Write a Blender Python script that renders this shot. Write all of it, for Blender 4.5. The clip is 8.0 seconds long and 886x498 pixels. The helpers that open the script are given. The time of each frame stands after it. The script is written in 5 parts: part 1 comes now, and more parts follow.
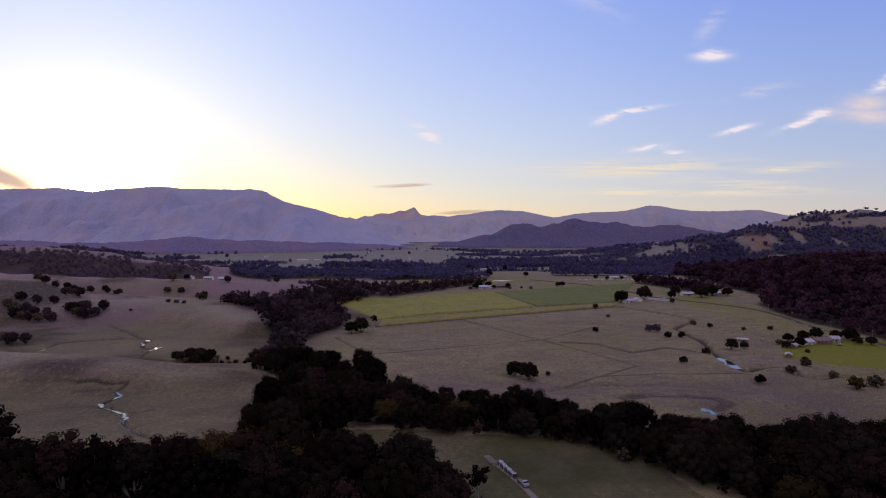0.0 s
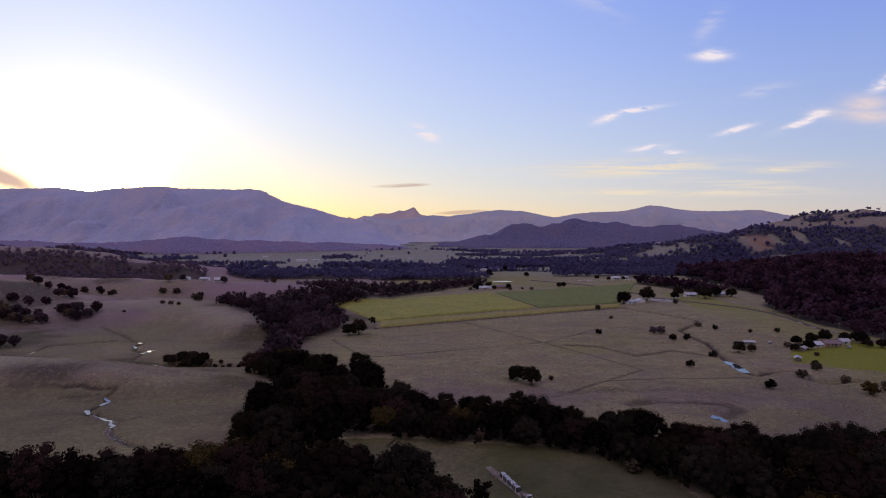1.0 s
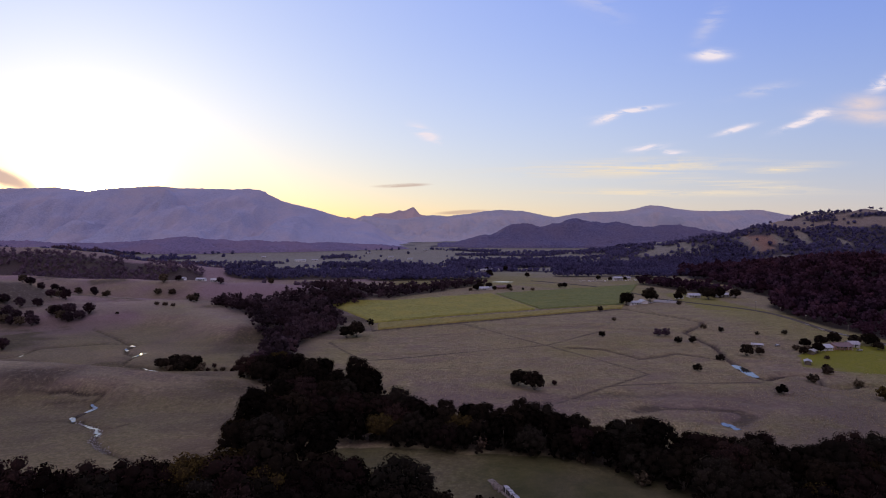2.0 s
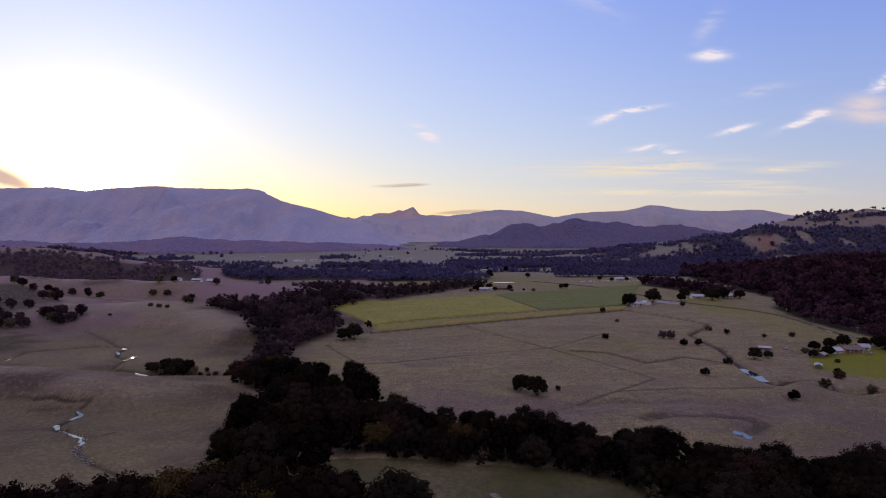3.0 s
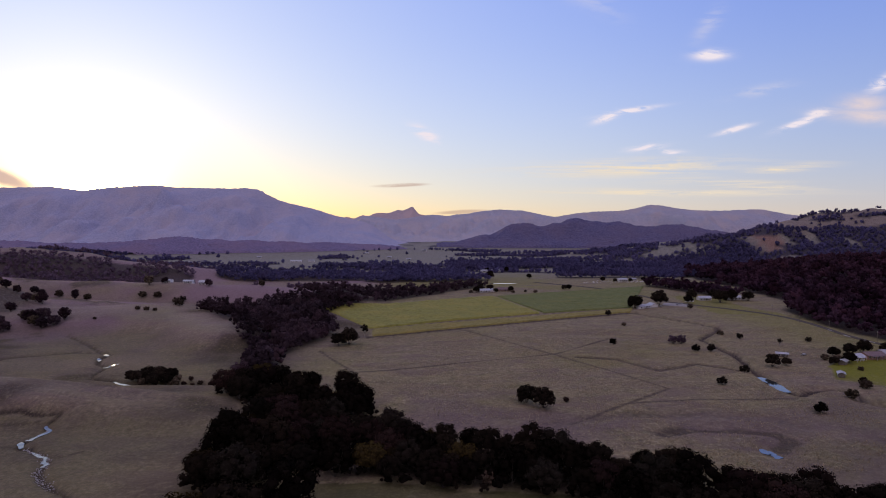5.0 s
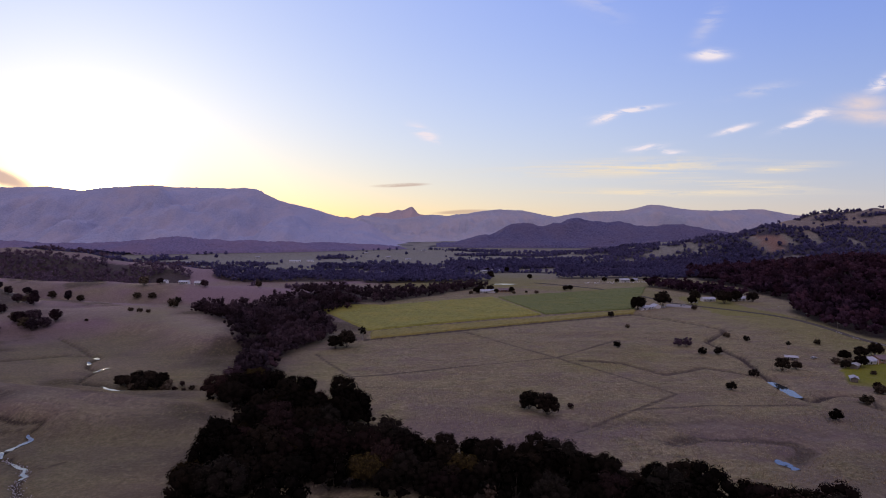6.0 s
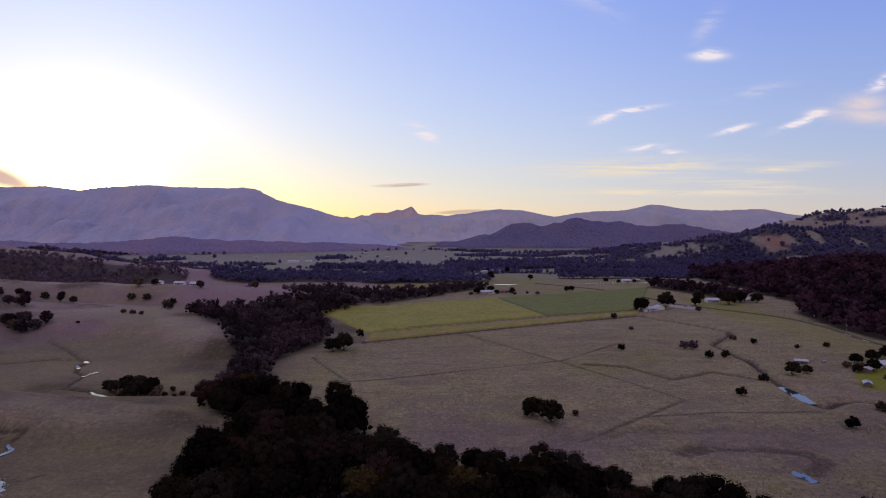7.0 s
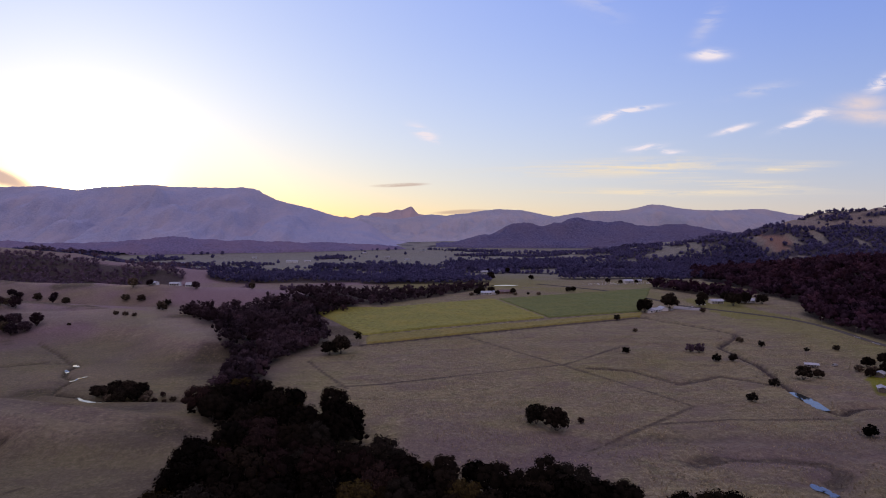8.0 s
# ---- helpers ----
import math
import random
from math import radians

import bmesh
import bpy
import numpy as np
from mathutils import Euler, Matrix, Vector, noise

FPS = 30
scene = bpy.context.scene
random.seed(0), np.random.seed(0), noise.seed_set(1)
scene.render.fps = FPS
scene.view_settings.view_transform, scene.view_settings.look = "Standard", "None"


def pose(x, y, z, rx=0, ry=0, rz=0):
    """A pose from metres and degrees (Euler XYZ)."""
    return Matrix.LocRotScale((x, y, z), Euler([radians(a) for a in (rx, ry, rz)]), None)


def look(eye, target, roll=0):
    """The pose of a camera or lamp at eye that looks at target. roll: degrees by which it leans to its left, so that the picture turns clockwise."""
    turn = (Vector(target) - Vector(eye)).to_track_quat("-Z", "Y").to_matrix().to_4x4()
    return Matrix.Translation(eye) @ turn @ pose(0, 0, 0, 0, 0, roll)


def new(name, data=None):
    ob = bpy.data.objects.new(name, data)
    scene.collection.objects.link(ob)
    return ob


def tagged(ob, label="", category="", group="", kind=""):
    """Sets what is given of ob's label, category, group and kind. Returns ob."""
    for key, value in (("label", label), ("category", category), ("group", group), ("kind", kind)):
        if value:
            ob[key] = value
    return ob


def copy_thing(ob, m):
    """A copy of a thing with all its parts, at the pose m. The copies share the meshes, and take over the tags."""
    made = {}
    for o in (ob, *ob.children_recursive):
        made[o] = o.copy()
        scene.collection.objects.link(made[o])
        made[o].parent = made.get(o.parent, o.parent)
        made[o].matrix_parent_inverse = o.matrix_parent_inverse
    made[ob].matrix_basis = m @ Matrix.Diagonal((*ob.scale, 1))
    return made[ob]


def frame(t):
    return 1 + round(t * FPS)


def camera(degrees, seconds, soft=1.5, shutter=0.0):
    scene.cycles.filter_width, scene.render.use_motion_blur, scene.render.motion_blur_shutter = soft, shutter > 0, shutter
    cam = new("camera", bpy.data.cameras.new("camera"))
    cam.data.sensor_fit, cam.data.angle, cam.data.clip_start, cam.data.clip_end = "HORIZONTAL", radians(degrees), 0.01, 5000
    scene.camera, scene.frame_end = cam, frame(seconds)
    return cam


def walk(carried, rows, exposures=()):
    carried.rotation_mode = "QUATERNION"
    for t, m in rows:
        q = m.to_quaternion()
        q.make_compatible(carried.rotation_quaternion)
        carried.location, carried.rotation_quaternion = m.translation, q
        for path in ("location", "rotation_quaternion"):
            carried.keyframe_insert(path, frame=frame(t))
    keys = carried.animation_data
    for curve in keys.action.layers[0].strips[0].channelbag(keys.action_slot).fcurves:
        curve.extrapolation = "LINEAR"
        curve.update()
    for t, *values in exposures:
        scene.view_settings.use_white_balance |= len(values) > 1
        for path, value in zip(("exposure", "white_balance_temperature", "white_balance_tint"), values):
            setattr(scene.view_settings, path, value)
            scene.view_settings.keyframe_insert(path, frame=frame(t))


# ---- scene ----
# camera: a drone that glides level up the valley
cam = camera(75.0, 8.0, soft=1.0)
walk(cam, [
    (0.0, pose(0.00, 0.0, 90.00, 87.870, 0, 0.000)),
    (2.0, pose(0.01, 22.0, 89.87, 87.857, 0, -0.055)),
    (4.0, pose(0.02, 44.0, 89.74, 87.843, 0, -0.110)),
    (6.0, pose(0.03, 66.0, 89.60, 87.830, 0, -0.165)),
    (8.0, pose(0.04, 88.0, 89.47, 87.817, 0, -0.220)),
])

# ---------------------------------------------------------------- light
SUN_AZ, SUN_EL = radians(-30.9), radians(3.0)
SUN_DIR = Vector((math.sin(SUN_AZ) * math.cos(SUN_EL), math.cos(SUN_AZ) * math.cos(SUN_EL), math.sin(SUN_EL)))


class Nodes:
    """Small builder for node trees."""

    def __init__(self, tree):
        self.t = tree
        tree.nodes.clear()

    def n(self, kind, **sets):
        node = self.t.nodes.new(kind)
        for key, value in sets.items():
            setattr(node, key, value)
        return node

    def put(self, socket, value):
        if isinstance(value, bpy.types.NodeSocket):
            self.t.links.new(value, socket)
        elif value is not None:
            socket.default_value = value

    def math(self, op, a, b=None, c=None, clamp=False):
        m = self.n("ShaderNodeMath", operation=op, use_clamp=clamp)
        self.put(m.inputs[0], a), self.put(m.inputs[1], b), self.put(m.inputs[2], c)
        return m.outputs[0]

    def vec(self, op, a, b=None):
        m = self.n("ShaderNodeVectorMath", operation=op)
        self.put(m.inputs[0], a)
        if b is not None:
            self.put(m.inputs[3 if op == "SCALE" else 1], b)
        return m.outputs["Value"] if op in ("DOT_PRODUCT", "LENGTH") else m.outputs[0]

    def mix(self, f, a, b, blend="MIX"):
        m = self.n("ShaderNodeMix", data_type="RGBA", blend_type=blend)
        self.put(m.inputs[0], f), self.put(m.inputs[6], a), self.put(m.inputs[7], b)
        return m.outputs[2]

    def noise(self, v, scale, detail=3.0, rough=0.55, dist=0.0):
        m = self.n("ShaderNodeTexNoise")
        self.put(m.inputs["Vector"], v)
        m.inputs["Scale"].default_value, m.inputs["Detail"].default_value = scale, detail
        m.inputs["Roughness"].default_value, m.inputs["Distortion"].default_value = rough, dist
        return m.outputs["Fac"]

    def ramp(self, f, lo, hi, a=0.0, b=1.0):
        m = self.n("ShaderNodeMapRange", interpolation_type="SMOOTHSTEP")
        self.put(m.inputs[0], f)
        for k, val in zip((1, 2, 3, 4), (lo, hi, a, b)):
            m.inputs[k].default_value = val
        return m.outputs[0]

    def xyz(self, v):
        return self.n("ShaderNodeSeparateXYZ").outputs if v is None else self._split(v)

    def _split(self, v):
        m = self.n("ShaderNodeSeparateXYZ")
        self.put(m.inputs[0], v)
        return m.outputs

    def join(self, x, y, z):
        m = self.n("ShaderNodeCombineXYZ")
        self.put(m.inputs[0], x), self.put(m.inputs[1], y), self.put(m.inputs[2], z)
        return m.outputs[0]


def rgba(c):
    return (c[0], c[1], c[2], 1.0)


def build_sky():
    world = bpy.data.worlds.new("evening_sky")
    world.use_nodes = True
    scene.world = world
    k = Nodes(world.node_tree)
    way = k.vec("NORMALIZE", k.n("ShaderNodeTexCoord").outputs["Generated"])
    x, y, z = k.xyz(way)
    sky = k.n("ShaderNodeTexSky", sky_type="NISHITA", sun_disc=False, sun_elevation=SUN_EL,
              sun_rotation=2 * math.pi + SUN_AZ, altitude=90.0, air_density=1.0, dust_density=0.5, ozone_density=2.0)
    up = k.math("MAXIMUM", z, 0.0)
    angle = k.math("ARCCOSINE", k.vec("DOT_PRODUCT", way, tuple(SUN_DIR)))
    # clear evening air: blue above, a yellow belt low down on the sun's side, mauve dusk on the far side
    blue = k.mix(k.ramp(up, 0.02, 0.42), rgba((0.49, 0.62, 0.98)), rgba((0.235, 0.365, 0.99)))
    blue = k.mix(k.ramp(angle, 0.60, 1.25), blue, k.mix(1.0, blue, rgba((0.76, 0.81, 0.89)), "MULTIPLY"))
    dusk = k.mix(k.ramp(up, 0.0, 0.8), rgba((0.21, 0.155, 0.22)), rgba((0.84, 0.665, 0.90)))
    blue = k.mix(k.ramp(k.math("MULTIPLY_ADD", up, -0.75, y), 0.25, -0.55), blue, dusk)
    veil = k.math("MULTIPLY", k.math("EXPONENT", k.math("MULTIPLY", angle, -2.5)), 0.97, clamp=True)
    air = k.mix(veil, blue, rgba((1.09, 1.14, 1.20)))
    belt = k.math("EXPONENT", k.math("MULTIPLY", up, -12.0))
    near = k.math("EXPONENT", k.math("MULTIPLY", angle, -1.1))
    belt_f = k.math("MULTIPLY", belt, k.math("MULTIPLY_ADD", near, 1.15, 0.36), clamp=True)
    glow = k.mix(k.math("MULTIPLY", near, 1.5, clamp=True), rgba((0.74, 0.57, 0.38)), rgba((1.08, 0.82, 0.40)))
    air = k.mix(belt_f, air, glow)
    mid = k.math("MULTIPLY", k.math("EXPONENT", k.math("MULTIPLY", angle, -6.5)), 0.32)
    core = k.math("MULTIPLY", k.math("EXPONENT", k.math("MULTIPLY", angle, -38.0)), 22.0)
    air = k.mix(1.0, air, k.vec("SCALE", (0.98, 0.94, 0.74), mid), "ADD")
    air = k.mix(1.0, air, k.vec("SCALE", (1.0, 0.72, 0.34), core), "ADD")

    scatter = k.vec("SCALE", sky.outputs[0], 0.05 / 0.80)
    air = k.mix(1.0, air, scatter, "ADD")

    # thin clouds: (across, up, half length, half height, lean, kind) as slopes of the line of sight
    ahead = k.math("MAXIMUM", y, 0.05)
    u, v = k.math("DIVIDE", x, ahead), k.math("DIVIDE", z, ahead)
    warp = k.noise(k.join(u, v, 0.0), 9.0, 4.0, 0.6)
    streak = k.noise(k.join(k.math("MULTIPLY", u, 7.0), k.math("MULTIPLY", v, 32.0), warp), 1.7, 6.0, 0.62, 0.6)
    wisps = k.ramp(streak, 0.34, 0.58)

    def clouds(rows):
        total = None
        for cu, cv, su, sv, lean in rows:
            du, dv = k.math("SUBTRACT", u, cu), k.math("SUBTRACT", v, cv)
            dv = k.math("SUBTRACT", dv, k.math("MULTIPLY", du, lean))
            dv = k.math("ADD", dv, k.math("MULTIPLY_ADD", warp, sv * 1.2, -sv * 0.6))
            du, dv = k.math("DIVIDE", du, su), k.math("DIVIDE", dv, sv)
            r2 = k.math("ADD", k.math("MULTIPLY", du, du), k.math("MULTIPLY", dv, dv))
            m = k.math("EXPONENT", k.math("MULTIPLY", r2, -1.0))
            total = m if total is None else k.math("MAXIMUM", total, m)
        return total

    bright = clouds([
        (-0.028, 0.160, 0.020, 0.009, -0.45), (0.461, 0.294, 0.026, 0.008, 0.05), (0.285, 0.189, 0.020, 0.006, 0.30), (0.318, 0.199, 0.045, 0.0038, 0.16),
        (0.352, 0.137, 0.026, 0.0045, 0.12), (0.382, 0.129, 0.028, 0.0045, -0.03), (0.504, 0.168, 0.026, 0.0042, 0.26), (0.622, 0.182, 0.036, 0.0055, 0.35),
        (0.650, 0.196, 0.018, 0.006, 0.10), (0.760, 0.250, 0.022, 0.010, 0.45)])
    peach = clouds([(0.745, 0.190, 0.075, 0.012, -0.08), (0.725, 0.212, 0.040, 0.014, 0.05)])
    faint = clouds([(0.230, 0.400, 0.060, 0.018, -0.5), (0.455, 0.345, 0.022, 0.018, 0.8), (0.55, 0.235, 0.045, 0.008, 0.2)])
    bands = k.ramp(k.noise(k.join(k.math("MULTIPLY", u, 3.2), k.math("MULTIPLY", v, 75.0), warp), 1.6, 6.0, 0.6, 0.5), 0.36, 0.66)
    low = clouds([(0.310, 0.102, 0.170, 0.013, 0.03), (0.590, 0.102, 0.065, 0.007, 0.08), (0.520, 0.073, 0.110, 0.009, -0.05), (0.40, 0.06, 0.2, 0.006, 0.0)])
    dark = clouds([(-0.070, 0.0725, 0.050, 0.0034, 0.03), (0.035, 0.026, 0.05, 0.004, 0.05)])
    smoke = clouds([(-0.785, 0.094, 0.105, 0.018, -0.36)])
    air = k.mix(k.math("MULTIPLY", k.math("MULTIPLY", bright, 1.6), wisps, clamp=True), air, rgba((1.08, 0.98, 1.06)))
    air = k.mix(k.math("MULTIPLY", k.math("MULTIPLY", peach, k.ramp(streak, 0.25, 0.60, 0.45, 1.0)), 0.85, clamp=True), air, rgba((1.02, 0.83, 0.80)))
    air = k.mix(k.math("MULTIPLY", k.math("MULTIPLY", faint, wisps), 0.4, clamp=True), air, rgba((0.92, 0.86, 0.96)))
    air = k.mix(k.math("MULTIPLY", k.math("MULTIPLY", low, 1.25), bands, clamp=True), air, rgba((1.06, 0.91, 0.72)))
    air = k.mix(k.math("MULTIPLY", k.math("MULTIPLY", k.ramp(dark, 0.2, 0.8), k.ramp(streak, 0.30, 0.52, 0.35, 1.0)), 0.62), air, rgba((0.62, 0.40, 0.33)))
    air = k.mix(k.math("MULTIPLY", k.ramp(smoke, 0.2, 0.8), 0.85), air, rgba((0.62, 0.42, 0.42)))
    air = k.mix(k.ramp(z, -0.03, 0.0), rgba((0.10, 0.09, 0.09)), air)
    b = k.n("ShaderNodeBackground")
    k.put(b.inputs[0], air)
    b.inputs[1].default_value = 0.80
    k.put(k.n("ShaderNodeOutputWorld").inputs[0], b.outputs[0])


build_sky()
sun = new("sun", bpy.data.lights.new("sun", "SUN"))
sun.data.energy, sun.data.angle, sun.data.color = 3.4, radians(8.0), (1.0, 0.66, 0.42)
sun.matrix_world = look(SUN_DIR * 1000, (0, 0, 0))
scene.view_settings.exposure = 0.0

# ---------------------------------------------------------------- land forms


def hashed(ix, iy, seed):
    n = (ix.astype(np.int64) * 374761393 + iy.astype(np.int64) * 668265263 + seed * 974634777) & 0xFFFFFFFF
    n = ((n ^ (n >> 13)) * 1274126177) & 0xFFFFFFFF
    return ((n ^ (n >> 16)) & 0xFFFF) / 65535.0


def vnoise(x, y, seed=0):
    x, y = np.asarray(x, float), np.asarray(y, float)
    ix, iy = np.floor(x), np.floor(y)
    fx, fy = x - ix, y - iy
    fx, fy = fx * fx * fx * (fx * (fx * 6 - 15) + 10), fy * fy * fy * (fy * (fy * 6 - 15) + 10)
    a, b = hashed(ix, iy, seed), hashed(ix + 1, iy, seed)
    c, d = hashed(ix, iy + 1, seed), hashed(ix + 1, iy + 1, seed)
    return (a + (b - a) * fx) * (1 - fy) + (c + (d - c) * fx) * fy - 0.5


def fbm(x, y, seed=0, octaves=4):
    x, y = np.asarray(x, float), np.asarray(y, float)
    total, amp = 0.0, 1.0
    for k in range(octaves):
        total = total + amp * vnoise(x, y, seed + k * 7)
        x, y, amp = x * 2.03 + 11.3, y * 2.03 + 5.7, amp * 0.5
    return total


def smooth(lo, hi, v):
    s = np.clip((v - lo) / (hi - lo), 0, 1)
    return s * s * (3 - 2 * s)


def along(x, y, line):
    """For points, the distance to a polyline and the line's other values at the foot, mixed from its corners."""
    x, y = np.asarray(x, float), np.asarray(y, float)
    best = np.full(x.shape, 1e9)
    extra = [np.zeros(x.shape) for _ in line[0][2:]]
    for p, q in zip(line, line[1:]):
        ex, ey = q[0] - p[0], q[1] - p[1]
        s = np.clip(((x - p[0]) * ex + (y - p[1]) * ey) / (ex * ex + ey * ey), 0, 1)
        d = np.hypot(x - p[0] - s * ex, y - p[1] - s * ey)
        near = d < best
        best = np.where(near, d, best)
        for e, a, b in zip(range(len(extra)), p[2:], q[2:]):
            extra[e] = np.where(near, a + (b - a) * s, extra[e])
    return (best, *extra)


def crest(x, y, line, bluff=2.0):
    """A rounded ridge along a line of (x, y, height, half width); a higher bluff gives a flatter top and steeper flanks."""
    total = 0.0
    for p, q in zip(line, line[1:]):
        ex, ey = q[0] - p[0], q[1] - p[1]
        s = np.clip(((x - p[0]) * ex + (y - p[1]) * ey) / (ex * ex + ey * ey), 0, 1)
        d2 = (x - p[0] - s * ex) ** 2 + (y - p[1] - s * ey) ** 2
        h, w = p[2] + (q[2] - p[2]) * s, p[3] + (q[3] - p[3]) * s
        v = h * np.exp(-(d2 / (w * w)) ** (bluff / 2))
        total = np.maximum(total, v)
    return total


HOUSE_RIDGE = [(-900, 830, 44, 90), (-514, 768, 24, 58), (-290, 750, 20.5, 46), (-200, 742, 17, 42), (-125, 735, 14, 38)]
WEST_SPUR = [(-820, 600, 62, 110), (-476, 620, 34, 80), (-415, 625, 20, 70), (-300, 640, 9, 60)]
SMOOTH_SPUR = [(-420, 575, 14, 42), (-290, 588, 16.5, 42), (-220, 566, 14, 44), (-165, 500, 12.5, 34)]
KNOLL = [(-480, 372, 20, 40), (-276, 350, 14, 28), (-200, 342, 11.5, 25), (-115, 330, 5, 24)]
EAST_RIDGE = [(560, 1500, 42, 120), (690, 1470, 66, 125), (778, 1440, 84, 130), (900, 1540, 102, 160), (1050, 1600, 114, 190), (1218, 1645, 118, 200), (1700, 1750, 150, 260)]
DARK_HILL = [(60, 2450, 15, 150), (202, 2420, 50, 140), (284, 2400, 76, 130), (400, 2400, 74, 140), (480, 2400, 92, 130), (543, 2400, 118, 130), (650, 2380, 96, 160), (954, 2320, 88, 180), (1150, 2300, 50, 180)]
MID_EAST = [(480, 1750, 18, 120), (720, 1800, 44, 150), (1000, 1900, 60, 160)]
FOOTHILLS = [(-1700, 1750, 46, 180), (-1100, 1780, 32, 150), (-840, 1880, 45, 150), (-560, 1950, 33, 140), (-260, 2150, 20, 150)]
WEST_RISE = [(-1500, 1100, 75, 200), (-820, 1090, 52, 120), (-650, 1090, 43, 110), (-470, 1050, 26, 90), (-330, 1090, 8, 80)]
FOOT_Y = (-400, 300, 390, 466, 530, 650, 760, 900, 1060, 1200, 1400)
FOOT_X = (470, 340, 335, 342, 335, 350, 412, 420, 432, 470, 640)

CREEK_EAST = [(201, 660), (226, 612), (242, 586), (249, 570), (236, 550), (221, 532), (210, 519), (209, 496), (207, 478), (207, 460), (203, 440), (198, 423), (194, 403), (193, 388), (190, 372),
              (192, 361), (199, 366), (208, 372), (217, 373), (226, 365), (219, 350), (222, 344), (232, 346), (243, 350), (250, 342), (262, 328), (330, 300)]
CREEK_WEST = [(-345, 402), (-310, 414), (-298, 424), (-301, 445), (-282, 457), (-262, 467), (-243, 468), (-235, 459), (-234, 447), (-227, 434), (-217, 426), (-214, 408), (-209, 396), (-193, 392), (-182, 385), (-150, 386), (-110, 385)]
GULLY_UPPER = [(-305, 526), (-276, 500), (-258, 482), (-246, 469)]
GULLY_WEST = [(-203, 319), (-195, 320), (-189, 318), (-183, 317), (-175, 318), (-176, 313), (-177, 310), (-173, 306), (-175, 302), (-175, 293), (-172, 287), (-168, 288), (-164, 284), (-157, 280), (-152, 274), (-149, 265), (-142, 257), (-134, 251), (-105, 232), (-60, 225)]
RILLS = [[(-235, 321), (-217, 320), (-203, 319)], [(-200, 310), (-187, 311), (-177, 313)], [(-192, 286), (-178, 288), (-169, 288)], [(-155, 279), (-148, 278), (-144, 283)], [(-262, 470), (-282, 458), (-302, 449)]]
OLD_BED_A = [(28, 298), (48, 312), (64, 322), (88, 329), (126, 328), (156, 322), (164, 310)]
OLD_BED_B = [(98, 305), (112, 309), (130, 309), (146, 304), (148, 296), (138, 287)]
MEANDER = [(95, 452), (120, 444), (136, 414), (168, 432), (190, 410)]


def foot_x(y):
    return np.interp(y, FOOT_Y, FOOT_X)


def dip(x, y, line, depth, width):
    d = along(x, y, line)[0] + 0.5 * width * fbm(x / 14, y / 14, 91, 2)
    return -depth * np.exp(-np.clip(d / width, -9, 9) ** 2)


def height(x, y):
    x, y = np.asarray(x, float), np.asarray(y, float)
    z = 1.6 * fbm(x / 160, y / 160, 3, 3) + 0.35 * fbm(x / 18, y / 18, 5, 2)
    left = np.maximum.reduce([crest(x, y, HOUSE_RIDGE, 2.6), crest(x, y, WEST_SPUR, 2.6), crest(x, y, SMOOTH_SPUR, 3.2), crest(x, y, KNOLL, 3.0)])
    z = z + left * (1 + 0.25 * fbm(x / 90, y / 90, 8, 2))
    rise = smooth(0, 1, (x - foot_x(y) - 12) / 270) * 33 * smooth(1500, 900, y) * smooth(-600, 200, y)
    z = z + rise * (1 + 0.5 * fbm(x / 130, y / 130, 12, 3))
    far = np.maximum.reduce([crest(x, y, EAST_RIDGE), crest(x, y, DARK_HILL), crest(x, y, MID_EAST), crest(x, y, FOOTHILLS), crest(x, y, WEST_RISE)])
    z = np.maximum(z, 0.35 * z + far * (1 + 0.34 * fbm(x / 170, y / 170, 21, 4)))
    z = z + smooth(1100, 2800, y) * 5 * (1 + 2 * fbm(x / 260, y / 260, 4, 3))
    # hills that close the valley behind and beside
    r = np.hypot(x, y)
    side = smooth(0.62, 0.35, y / np.maximum(r, 1)) * smooth(1300, 3200, r) * (150 + 160 * fbm(x / 700, y / 700, 33, 4))
    z = z + np.maximum(side, 0)
    z = z + dip(x, y, CREEK_EAST, 2.4, 3.4) + dip(x, y, CREEK_WEST, 1.8, 2.8) + dip(x, y, GULLY_WEST, 1.3, 2.6) + dip(x, y, GULLY_UPPER, 1.6, 3.5)
    z = z + dip(x, y, OLD_BED_A, 1.3, 6) + dip(x, y, OLD_BED_B, 2.0, 7) + dip(x, y, MEANDER, 1.2, 3)
    z = z - 1.6 * np.exp(-((x - 131) ** 2 + (y - 280) ** 2) / 110) - 1.0 * np.exp(-((x - 191.5) / 5) ** 2 - ((y - 383) / 13) ** 2)
    return z


def hollow(x, y):
    """1 in the hollows between the western spurs, 0 on their crests."""
    left = np.maximum.reduce([crest(x, y, HOUSE_RIDGE, 2.6), crest(x, y, WEST_SPUR, 2.6), crest(x, y, SMOOTH_SPUR, 3.2), crest(x, y, KNOLL, 3.0)])
    return smooth(9.5, 2.5, left + 2.5 * fbm(x / 30, y / 30, 77, 3)) * smooth(-70, -130, x) * smooth(900, 800, y)


def brow(x, y):
    """1 along the brows of the western spurs, paled as if lit, 0 on their flanks."""
    left = np.maximum.reduce([crest(x, y, WEST_SPUR, 2.6) * 0.6, crest(x, y, SMOOTH_SPUR, 3.2), crest(x, y, KNOLL, 3.0) * 1.05])
    return smooth(9.0, 12.0, left + 2.0 * fbm(x / 35, y / 35, 79, 3)) * smooth(-70, -130, x) * smooth(900, 800, y)


